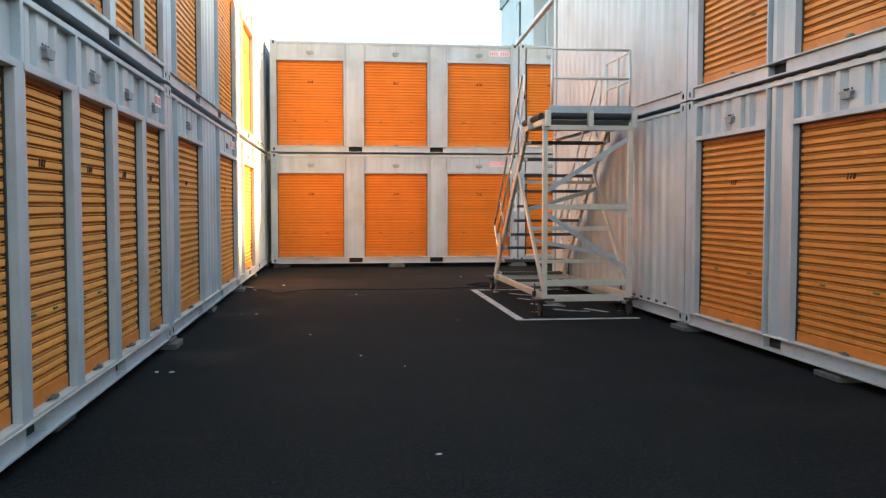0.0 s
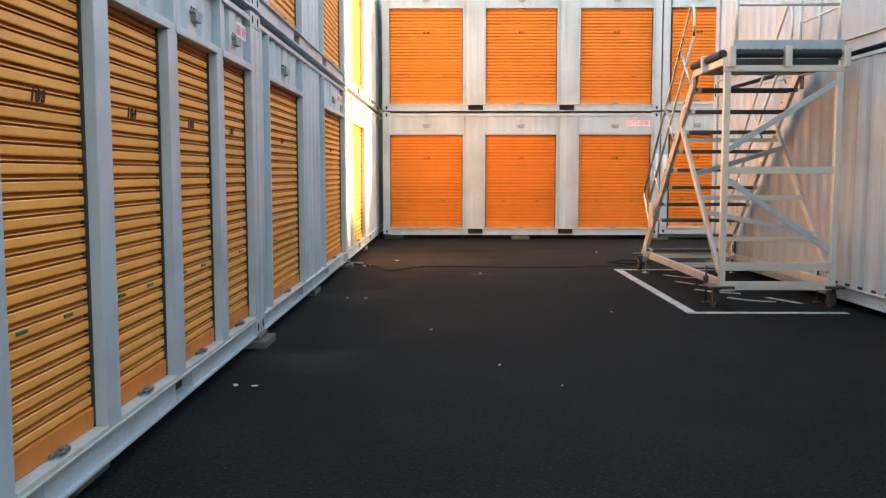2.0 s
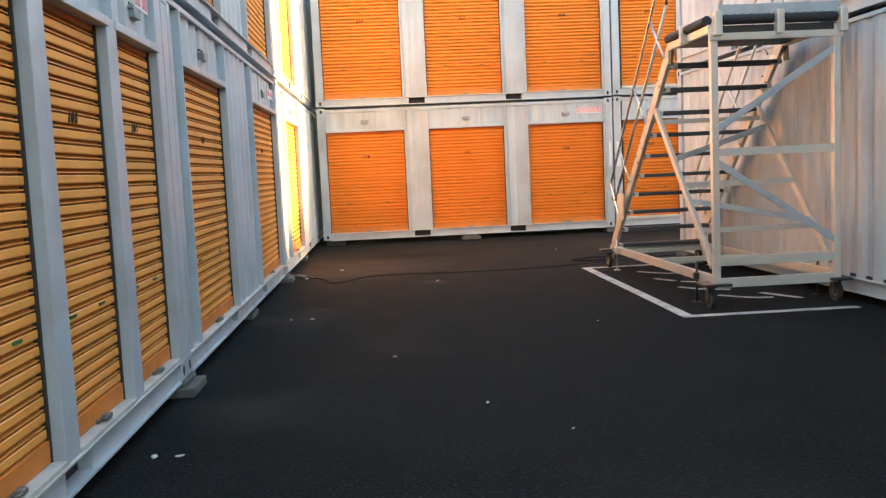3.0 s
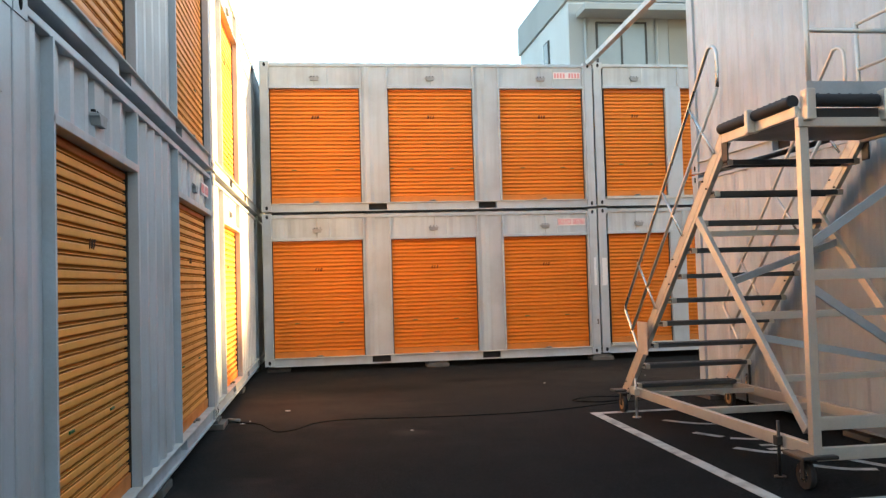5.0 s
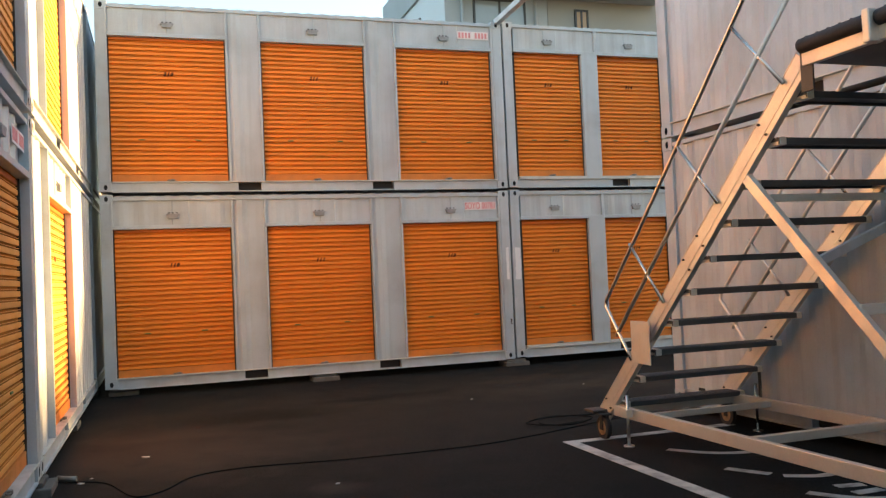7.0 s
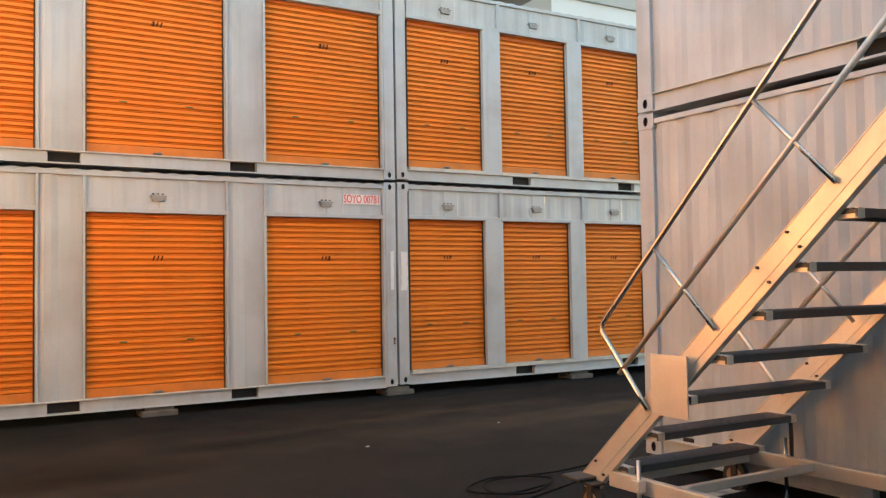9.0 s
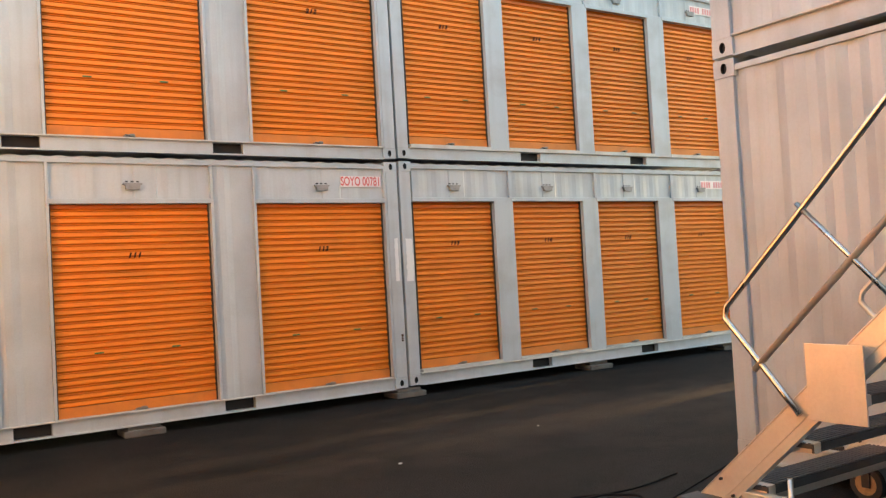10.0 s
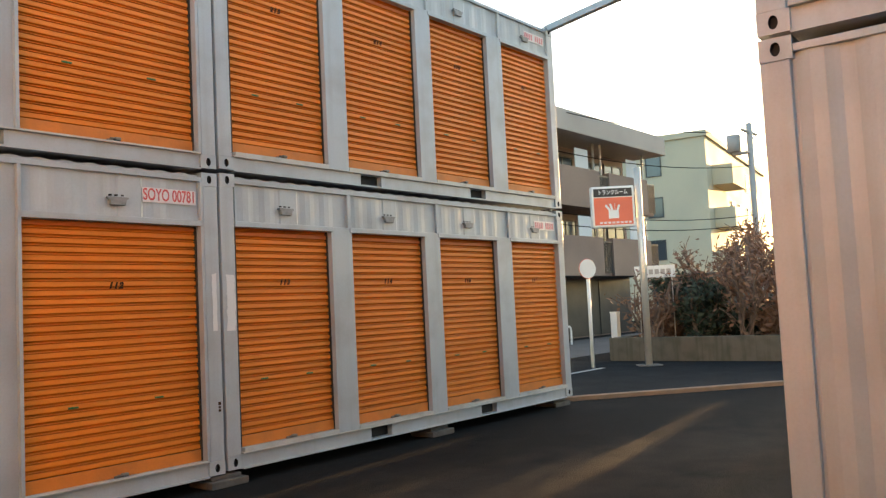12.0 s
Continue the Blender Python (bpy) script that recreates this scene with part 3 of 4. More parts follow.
for a, d in ((0.2, 0.1), (3.1, 0.16), (6.07, 0.09), (9.1, 0.16), (12.16, 0.1), (18.0, 0.1), (0.3, 4.7), (5.8, 4.7)):
    copy_thing(block, right(a, d, 0) @ Matrix.Diagonal((1, 1, 0.82, 1)))

# ---- ground ----
ground = part("ground", boxes((-400, 400, -400, 400, -0.3, 0.0)), ASPHALT)
tagged(ground, "dark worn asphalt yard with faint stains", "ground", kind="structure")

# ---- mobile stairs ----
def ribbed(p, q):
    """The stair's side beam: a flat bar with raised lips and two ribs along both faces."""
    p, q = Vector(p), Vector(q)
    d = q - p
    f, s = d.normalized(), Vector((1, 0, 0))
    u = s.cross(f)
    side = []
    for z0, z1 in ((-0.075, -0.066), (0.022, 0.028), (0.066, 0.075)):
        side += [(0.0195, z0), (0.0225, z0 + 0.002), (0.0225, z1 - 0.002), (0.0195, z1)]
    bm = prism(side + [(-x, z) for x, z in reversed(side)], 1, 0.0, d.length)
    bm.transform(Matrix.Translation(p) @ Matrix((s, f, u)).transposed().to_4x4())
    bmesh.ops.recalc_face_normals(bm, faces=bm.faces)
    return bm


def stairs():
    s = thing("mobile_stairs", None, "aluminium mobile stair platform on castors, on a white-marked bay", "mobile stairs")
    XL, XR = 2.76, 3.95
    NEAR, FAR = 11.50, 15.22
    PT = 2.66
    # base frame
    for x in (XL, XR):
        part("base_rail", beam((x, FAR - 0.10, 0.255), (x, NEAR, 0.275), 0.05, 0.09), ALU, s)
        # stringer
        xs = x if x == XL else x + 0.02
        part("stringer", ribbed((xs, 15.36, 0.16), (xs, 12.655, 2.66)), ALU, s)
        part("corner_upright", beam((x, NEAR, 0.22), (x, NEAR, PT), 0.065, 0.065, up=(0, 1, 0)), ALU, s)
        part("diagonal_strut", beam((x, 13.28, 2.06), (x, NEAR + 0.09, 0.40), 0.04, 0.075), ALU, s)
        side = -0.035 if x == XL else -0.06
        xr = x + side
        # handrail: lower return, kink, slope, top loop, mid rail
        rail = smooth_path([(xr, 14.76, 0.71), (xr, 15.00, 0.985), (xr, 15.145, 1.145)], 3) + smooth_path([(xr, 15.13, 1.20), (xr, 14.57, 1.75), (xr, 13.6, 2.715), (xr, 12.93, 3.385), (xr, 12.82, 3.47), (xr, 12.72, 3.44), (xr, 12.69, 3.34), (xr, 12.69, 3.1)], 3)
        part("handrail", tube(rail, 0.0155), CHROME if x == XL else ALU, s)
        part("mid_rail", tube([(xr, 12.70, 3.09), (xr, 14.99, 0.90)], 0.016), ALU, s)
        for y, z in ((13.275, 3.03), (13.98, 2.36), (14.71, 1.665)):
            part("rail_strut", tube([(xr, y, z), (xr, y - 0.46, z - 0.475)], 0.012, 8), CHROME, s)
        for t in (0.06, 0.3, 0.55, 0.62, 0.9):
            y, z = 15.36 - 2.58 * t, 0.16 + 2.385 * t
            for e in (-0.05, 0.05):
                part("bolt", tube([(xs - 0.018, y + e * 0.68, z + e * 0.73), (xs - 0.033, y + e * 0.68, z + e * 0.73)], 0.008, 8), BLACK, s)
    # warning plate at the foot
    part("end_plate", boxes((XL - 0.075, XL - 0.066, 14.415, 14.69, 0.70, 1.04), bevel=0.002), ALU, s, label="plain rectangular end plate")
    # treads
    for k in range(10):
        y, z = 15.10 - 0.2575 * k, 0.33 + 0.239 * k
        def tread():
            bm = boxes((XL + 0.02, XR + 0.04, -0.10, 0.10, -0.022, 0.0), (XL + 0.02, XR + 0.04, 0.088, 0.10, -0.04, 0.0), (XL + 0.02, XR + 0.04, -0.10, -0.09, -0.04, 0.0))
            for j in range(7):
                boxes((XL + 0.02, XR + 0.04, -0.085 + j * 0.026, -0.073 + j * 0.026, 0.0, 0.004), bm=bm)
            return bm
        tr = part("tread", cached(("tread", 0), tread), TREAD, s, (0, y, z))
        cap = cached(("tread_cap", 0), lambda: boxes((0, 0.05, -0.103, 0.103, -0.045, 0.0055), bevel=0.003))
        part("end_cap", cap, ALU, tr, (XL + 0.024, 0, 0), "bare aluminium end cap")
        part("end_cap", cap, ALU, tr, (XR - 0.012, 0, 0), "bare aluminium end cap")
    for x in (XL - 0.030, XR + 0.048):
        part("end_bracket", boxes((x - 0.007, x + 0.007, 12.56, 12.66, 2.46, 2.70), bevel=0.004), BLACK, s, label="black steel hook bracket")
    part("tread_leg", tube(smooth_path([(XR + 0.02, 14.90, 0.56), (XR + 0.03, 14.80, 0.55), (XR + 0.03, 14.78, 0.48), (XR + 0.03, 14.78, 0.28)], 3), 0.014, 8), BLACK, s)
    # cross bars between the sides
    for name, y, z, w, h in (("cross_bar", NEAR, 0.25, 0.05, 0.09), ("cross_bar", NEAR, 0.46, 0.04, 0.09), ("cross_bar", NEAR, 1.50, 0.04, 0.075), ("cross_bar", 13.13, 1.88, 0.04, 0.05),
                             ("cross_bar", FAR - 0.12, 0.25, 0.05, 0.06), ("cross_bar", 13.4, 0.27, 0.05, 0.06), ("cross_bar", 12.35, 1.18, 0.035, 0.06), ("cross_bar", 12.0, 0.72, 0.035, 0.05), ("cross_bar", 14.6, 0.27, 0.04, 0.05)):
        part(name, beam((XL, y, z), (XR, y, z), w, h), ALU, s)
    part("cross_brace", beam((XR - 0.02, NEAR - 0.01, 2.44), (XL + 0.03, NEAR - 0.01, 1.72), 0.02, 0.062), STEEL_BLUE, s)
    part("cross_brace", beam((XL + 0.03, NEAR - 0.01, 1.40), (XR - 0.02, NEAR - 0.01, 0.62), 0.02, 0.062), STEEL_BLUE, s)
    part("cross_brace", beam((XL, 12.66, 1.45), (XR, 13.0, 1.78), 0.03, 0.06), STEEL_BLUE, s)
    part("cross_brace", beam((XL, 12.22, 1.02), (XR, 11.98, 0.78), 0.03, 0.055), STEEL_BLUE, s)
    # platform
    part("deck", boxes((XL, XR, NEAR, 12.63, PT - 0.03, PT + 0.02), bevel=0.004), BLACK, s, label="dark deck plate")
    part("deck_frame", boxes((XL - 0.05, XR + 0.05, NEAR - 0.05, NEAR - 0.01, PT - 0.12, PT - 0.055), bevel=0.005), ALU, s)
    part("deck_frame", boxes((XL - 0.05, XL - 0.01, NEAR - 0.008, 12.63, PT - 0.05, PT + 0.03), bevel=0.005), ALU, s)
    part("deck_frame", boxes((XR + 0.01, XR + 0.05, NEAR - 0.008, 12.63, PT - 0.05, PT + 0.03), bevel=0.005), ALU, s)
    # black strip standing in for the dark recess below the near bumper rolls
    part("edge_plate", boxes((XL, XR, NEAR - 0.03, NEAR - 0.008, PT - 0.05, PT + 0.01)), BLACK, s)
    part("toe_board", boxes((XL + 0.06, XR + 0.05, NEAR + 0.01, NEAR + 0.03, PT + 0.10, PT + 0.215), bevel=0.003), STEEL_BLUE, s)
    def roller(p, q):
        p, q = Vector(p), Vector(q)
        bm = tube([p, p.lerp(q, 0.04), p.lerp(q, 0.96), q], 0.046, 14)
        for k in range(6):
            c = p.lerp(q, (k + 0.5) / 6)
            tube([c + Vector((0, 0, 0.04)), c + Vector((0, 0, 0.05))], 0.01, 6, bm)
        return bm
    for a, b in ((NEAR + 0.02, 12.05), (12.11, 12.63)):
        part("bumper_roll", roller((XL - 0.045, a, PT + 0.07), (XL - 0.045, b, PT + 0.07)), RUBBER, s, label="black foam bumper roll")
    for a, b in ((XL + 0.07, 3.32), (3.42, XR - 0.02)):
        part("bumper_roll", roller((a, NEAR - 0.04, PT + 0.065), (b, NEAR - 0.04, PT + 0.065)), RUBBER, s, label="black foam bumper roll")
    for x in (XL + 0.02, 3.37, XR + 0.03):
        part("bumper_bracket", boxes((x - 0.035, x + 0.035, NEAR - 0.11, NEAR - 0.02, PT - 0.08, PT + 0.14), bevel=0.008), ALU, s)
    for y in (12.08,):
        part("bumper_bracket", boxes((XL - 0.115, XL - 0.02, y - 0.025, y + 0.025, PT - 0.06, PT + 0.12), bevel=0.008), ALU, s)
    # guard rail on the platform
    for x, y in ((XL + 0.10, NEAR + 0.05), (XR, NEAR + 0.05), (XR, 12.05), (XR, 12.59)):
        part("guard_post", tube([(x, y, PT), (x, y, 3.64)], 0.019), ALU, s)
    for z in (3.64, 3.25):
        part("guard_rail", tube([(XL + 0.10, NEAR + 0.05, z), (XR, NEAR + 0.05, z)], 0.017), ALU, s)
        part("guard_rail", tube([(XR, NEAR + 0.05, z - 0.02), (XR, 12.59, z - 0.02)], 0.015), ALU, s)
    # castors and jack legs
    def disc(c, r, w, seg=20, bm=None):
        return tube([(c[0] - w / 2, c[1], c[2]), (c[0] + w / 2, c[1], c[2])], r, seg, bm)
    for x, y, sg in ((XL - 0.04, NEAR + 0.06, -1), (XR + 0.04, NEAR + 0.08, 1), (XL - 0.07, FAR, -1), (XR + 0.01, FAR, 1)):
        k = part("castor", boxes((x - 0.05, x + 0.05, y - 0.06, y + 0.06, 0.205, 0.22), (x - 0.034, x - 0.026, y - 0.03, y + 0.02, 0.08, 0.21), (x + 0.026, x + 0.034, y - 0.03, y + 0.02, 0.08, 0.21), bevel=0.002), BLACK, s)
        part("tyre", disc((x, y, 0.098), 0.098, 0.042), RUBBER, k)
        part("rim", disc((x, y, 0.098), 0.064 if y > 14 else 0.05, 0.048), BRASS if y > 14 else CHROME, k, label="brass-coloured wheel rim" if y > 14 else "scuffed bare metal wheel rim")
        part("hub", disc((x, y, 0.098), 0.016, 0.056, 12), BLACK, k)
        jy = y - 0.41 if y > 14 else y + 0.36
        jack = tube([(x, jy, 0.008), (x, jy, 0.42)], 0.013, 8)
        tube([(x, jy, 0.0), (x, jy, 0.014)], 0.045, 12, jack)
        part("jack_leg", jack, CHROME if y > 14 else BLACK, s)
        part("jack_clamp", boxes((x - 0.03, x + 0.03, jy - 0.03, jy + 0.03, 0.24, 0.31), bevel=0.006), ALU if y > 14 else BLACK, s)
    part("foot_brake", boxes((XL - 0.16, XL + 0.0, FAR + 0.02, FAR + 0.2, 0.222, 0.245), bevel=0.01), BLACK, s)
    part("foot_brake", boxes((XL - 0.14, XL + 0.13, NEAR - 0.08, NEAR + 0.2, 0.222, 0.25), bevel=0.01), BLACK, s)
    part("foot_brake", boxes((XR - 0.08, XR + 0.13, NEAR - 0.08, NEAR + 0.2, 0.222, 0.25), bevel=0.01), BLACK, s)
    return s


stairs()

# white bay marking on the asphalt
bay = thing("bay_marking", None, "worn white painted bay outline with faded strokes on asphalt", "road marking", kind="structure")
part("line", boxes((2.31, 2.42, 11.15, 15.27, 0.0, 0.004)), LINE_WHITE, bay)
part("line", boxes((2.422, 4.0, 11.15, 11.25, 0.0, 0.004)), LINE_WHITE, bay)
part("line", boxes((2.422, 4.0, 15.17, 15.27, 0.0, 0.004)), LINE_WHITE, bay)


def stroke(points, w):
    pts = smooth_path([(x, y, 0) for x, y in points], 4)
    bm = bmesh.new()
    rows = []
    for i, p in enumerate(pts):
        d = (pts[min(i + 1, len(pts) - 1)] - pts[max(i - 1, 0)]).normalized()
        s = Vector((-d.y, d.x, 0)) * w / 2
        rows.append([bm.verts.new(p + s + Vector((0, 0, 0.004))), bm.verts.new(p - s + Vector((0, 0, 0.004)))])
    for a, b in zip(rows, rows[1:]):
        bm.faces.new((a[0], a[1], b[1], b[0]))
    bmesh.ops.recalc_face_normals(bm, faces=bm.faces)
    return bm


for pts in ([(2.89, 14.56), (3.05, 14.34), (3.25, 14.2), (3.5, 14.15)], [(2.88, 13.80), (3.04, 13.52)], [(3.08, 13.44), (3.28, 13.33), (3.48, 13.35)],
            [(2.91, 13.02), (3.08, 12.78), (3.36, 12.64)], [(3.17, 13.06), (3.36, 13.02)], [(3.15, 12.88), (3.37, 12.88)], [(3.09, 12.30), (3.3, 12.06), (3.54, 11.97)], [(3.56, 12.32), (3.66, 12.08), (3.78, 11.84)]):
    part("painted_stroke", stroke(pts, 0.085), LINE_WHITE, bay)

# cable on the ground
cable = part("cable", tube(smooth_path([(-1.75, 15.95, 0.007), (-1.59, 15.78, 0.007), (-1.35, 15.58, 0.007), (-1.15, 15.05, 0.007), (-0.95, 15.12, 0.007), (-0.72, 15.5, 0.007), (-0.3, 15.62, 0.007), (0.4, 15.52, 0.007), (1.2, 15.48, 0.007), (1.9, 15.55, 0.007), (2.9, 15.9, 0.007), (4.3, 16.4, 0.007)], 6), 0.0055, 8), CABLE)
tagged(cable, "thin black cable lying loosely across the asphalt", "cable")
tangle = part("cable", tube(smooth_path([(2.95, 16.02, 0.018), (2.55, 15.95, 0.02), (2.38, 16.2, 0.018), (2.75, 16.4, 0.02), (3.05, 16.12, 0.03), (2.7, 15.85, 0.03), (2.45, 15.98, 0.034), (2.62, 16.28, 0.034), (3.2, 16.3, 0.02), (3.7, 16.42, 0.007)], 6), 0.0075, 8), CABLE)
tagged(tangle, "loose coil of black cable by the stairs' foot", "cable")
conn = part("hose_fitting", tube([(-1.72, 15.86, 0.03), (-1.66, 15.80, 0.03), (-1.58, 15.77, 0.03)], 0.022, 10), DULL_ZINC)
tagged(conn, "small metal hose fitting by the container foot", "fitting")

# litter
rnd = random.Random(4)
for x, y in ((-1.53, 8.05), (-1.67, 8.07), (-0.36, 10.21), (0.2, 8.72), (0.6, 8.09), (1.53, 11.25), (0.6, 5.21), (2.52, 18.11), (4.2, 18.51), (-1.09, 16.52), (0.25, 14.74), (-1.18, 12.21), (-1.4, 12.24), (-1.62, 15.95), (-1.55, 15.70), (-1.48, 15.86)):
    r = (0.018 if (x, y) == (-1.09, 16.52) else 0.014 if x < -1.5 else 0.007) + 0.009 * rnd.random()
    bm = bmesh.new()
    bmesh.ops.create_icosphere(bm, subdivisions=1, radius=r)
    for v in bm.verts:
        v.co = Vector((v.co.x * (1.2 + rnd.random()), v.co.y * (0.6 + 0.5 * rnd.random()), max(v.co.z, -r * 0.5) * 0.4 + r * 0.2))
    ob = part("litter_scrap", bm, LITTER, None, pose(x, y, 0, 0, 0, rnd.random() * 180))
    tagged(ob, "small pale scrap of litter on the asphalt", "litter", "scraps on the asphalt")

# ---- tie beams between the stacks ----
for a, b in (((4.33, BACK_Y + 0.06, 5.50), (4.08, 16.12, 5.50)), ((10.40, BACK_Y + 0.06, 5.50), (8.82, 16.25, 5.50))):
    t = part("tie_beam", beam(a, b, 0.09, 0.09), STEEL_BLUE)
    tagged(t, "painted steel tie beam bolted between container stacks", "steel beam", "tie beams")

# ---- beyond the yard ----
kerb = part("kerb", beam((10.72, 21.5, 0.02), (17.5, 15.9, 0.02), 0.16, 0.09, 0.01), RUST)
tagged(kerb, "low brownish kerb along the yard's edge", "kerb", kind="structure")
road = part("road", prism([(11.2, 26.2), (60, 26.2), (60, 31.0), (-40, 31.0), (-40, 26.2)], 2, -0.02, 0.006), PAVING)
tagged(road, "grey asphalt street beyond the yard", "road", kind="structure")
low_wall = part("low_wall", boxes((18.3, 18.5, 8.0, 24.6, 0, 0.55), (18.502, 30.0, 24.4, 24.6, 0, 0.55), bevel=0.01), MOSSY)
tagged(low_wall, "low weathered concrete boundary wall", "wall", kind="structure")

forecourt = part("pavement", prism([(10.85, 21.55), (17.55, 16.02), (18.28, 15.4), (18.28, 24.38), (18.0, 26.18), (10.85, 26.18)], 2, -0.02, 0.004), FORECOURT)
tagged(forecourt, "smooth dark bluish asphalt forecourt beyond the kerb", "pavement", kind="structure")
gate_post = part("gate_post", boxes((19.31, 19.49, 24.88, 25.06, 0, 1.12), (19.30, 19.50, 24.87, 25.07, 1.12, 1.16), bevel=0.008), WHITE)
tagged(gate_post, "short white gate post behind the low wall", "post")
# added wall, hidden behind the shrubs, to put the street in shade
garden_wall = part("garden_wall", boxes((42.0, 42.25, 25.4, 33.5, 0, 2.6), bevel=0.01), CONCRETE)
tagged(garden_wall, "plain concrete wall at the end of the street", "wall", kind="structure")


def windows(parent, wall_y, xs, zs, w, h, mat=GLASS):
    for x in xs:
        for z in zs:
            f = part("window", boxes((x - w / 2 - 0.06, x + w / 2 + 0.06, wall_y - 0.06, wall_y + 0.02, z - 0.06, z), (x - w / 2 - 0.06, x + w / 2 + 0.06, wall_y - 0.06, wall_y + 0.02, z + h, z + h + 0.06),
                                     (x - w / 2 - 0.06, x - w / 2, wall_y - 0.06, wall_y + 0.02, z, z + h), (x + w / 2, x + w / 2 + 0.06, wall_y - 0.06, wall_y + 0.02, z, z + h), (x - 0.03, x + 0.03, wall_y - 0.05, wall_y + 0.02, z, z + h)), FRAME_DARK, parent)
            part("pane", boxes((x - w / 2, x - 0.03, wall_y - 0.025, wall_y - 0.01, z, z + h)), mat, f)
            part("pane", boxes((x + 0.03, x + w / 2, wall_y - 0.035, wall_y - 0.02, z, z + h)), mat, f)


# brown three-storey flats; local frame: facade at y 0, faces -y
flats = thing("apartment_building", pose(26.1, 32.0, 0), "brown three-storey apartment building with balconies and grey fascia", "building")
part("wall", boxes((0, 8.6, 0.0, 9, 0, 7.7)), BROWN_WALL, flats)
part("roof", boxes((-0.6, 9.0, -1.9, 9.5, 7.65, 8.45), bevel=0.03), GREY_ROOF, flats)
for z in (2.4, 5.0):
    for x in (0.0, 4.3):
        part("balcony", boxes((x, x + 3.5, -1.5, -1.35, z, z + 1.5), (x, x + 4.3, -1.348, 0, z, z + 0.18), (x, x + 0.12, -1.348, 0, z + 0.182, z + 1.5), (x + 3.38, x + 3.5, -1.348, 0, z + 0.182, z + 1.5), bevel=0.01), BROWN_WALL, flats)
        tagged(part("railing", boxes(*[(x + 3.54 + 0.1 * j, x + 3.57 + 0.1 * j, -1.45, -1.42, z + 0.1, z + 1.3) for j in range(8)], (x + 3.5, x + 4.3, -1.46, -1.41, z + 1.3, z + 1.36)), FRAME_DARK, flats), kind="stuff")
        part("screen_panel", boxes((x + 2.0, x + 3.0, -1.30, -1.27, z + 1.51, z + 2.3)), WHITE_WALL, flats)
for x in (0.2, 3.6, 4.2, 8.0):
    part("downpipe", tube([(x, -1.2, 2.4), (x, -1.2, 7.65)], 0.045, 8), ALU, flats)
windows(flats, 0.0, (1.3, 3.2, 5.6, 7.5), (2.75, 5.35), 1.5, 1.9)
# black sheet over the whole ground floor, standing in for its shade
part("entrance", boxes((0.1, 8.5, -0.03, 0.02, 0.05, 2.3), (2.9, 3.1, -0.06, -0.031, 0.05, 2.3), (5.6, 5.8, -0.06, -0.031, 0.05, 2.3)), BLACK, flats)

# beige block beyond
beige = thing("apartment_building", pose(52.7, 35.0, 0, 0, 0, 9.5), "beige four-storey apartment block lit by low sun", "building")
part("wall", boxes((0, 24, 0, 16, 0, 11.6)), BEIGE_WALL, beige)
part("roof", boxes((-0.15, 24.15, -0.15, 16.15, 11.6, 12.0), bevel=0.03), BEIGE_WALL, beige)
windows(beige, 0.0, (8.5, 11.5, 15, 19), (1.0, 3.9, 6.7, 9.4), 1.1, 1.3)
for z in (3.4, 6.2, 9.0):
    part("balcony", boxes((1.6, 6.2, -1.3, 0, z - 0.4, z - 0.2), (1.6, 6.2, -1.3, -1.2, z - 0.198, z + 0.9), (1.6, 1.7, -1.198, 0, z - 0.198, z + 0.9), (6.1, 6.2, -1.198, 0, z - 0.198, z + 0.9), bevel=0.01), BEIGE_WALL, beige)
for y in (3.4, 8.5, 13):
    for z in (1.0, 3.9, 6.7, 9.4):
        f = part("window", boxes((-0.05, 0.02, y - 0.52, y + 0.52, z - 0.07, z), (-0.05, 0.02, y - 0.52, y + 0.52, z + 1.2, z + 1.27), (-0.05, 0.02, y - 0.52, y - 0.45, z, z + 1.2), (-0.05, 0.02, y + 0.45, y + 0.52, z, z + 1.2)), FRAME_DARK, beige)
        part("pane", boxes((-0.02, 0.0, y - 0.45, y + 0.45, z, z + 1.2)), GLASS, f)

# pale house behind the back row
house = thing("house", pose(7.2, 32.0, 0), "pale grey rendered house with large windows above the containers", "building")
part("wall", boxes((0, 15.0, 0.0, 6.6, 0, 10.3)), WHITE_WALL, house)
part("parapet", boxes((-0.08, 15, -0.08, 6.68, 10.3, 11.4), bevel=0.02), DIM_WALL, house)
# front skins, grey then browner, both darker than the pale wall behind
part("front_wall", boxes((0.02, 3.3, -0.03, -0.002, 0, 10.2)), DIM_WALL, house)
part("side_bay", boxes((3.302, 8.2, -0.06, -0.002, 0, 10.2)), BROWNISH_WALL, house, label="browner rendered side bay")
part("canopy", boxes((0.25, 7.0, -1.0, -0.062, 9.74, 9.92), bevel=0.01), DIM_WALL, house)
windows(house, -0.03, (1.72,), (7.15,), 1.56, 2.42, PALE_PANE)
windows(house, -0.06, (4.42,), (7.7,), 0.34, 1.7, CURTAIN)
part("downpipe", tube([(0.52, -0.09, 4), (0.52, -0.09, 9.74)], 0.05, 8), DIM_WALL, house)
part("downpipe", tube([(2.88, -0.09, 4), (2.88, -0.09, 9.74)], 0.05, 8), DIM_WALL, house)
f = part("window", boxes((-0.05, 0.03, 2.3, 2.95, 8.0, 9.7)), FRAME_DARK, house)
part("pane", boxes((-0.06, -0.052, 2.36, 2.89, 8.06, 9.64)), GLASS, f)
part("window_rail", boxes((0.9, 2.55, -0.16, -0.13, 7.95, 7.99), (0.9, 2.55, -0.16, -0.13, 7.5, 7.54)), DIM_WALL, house)

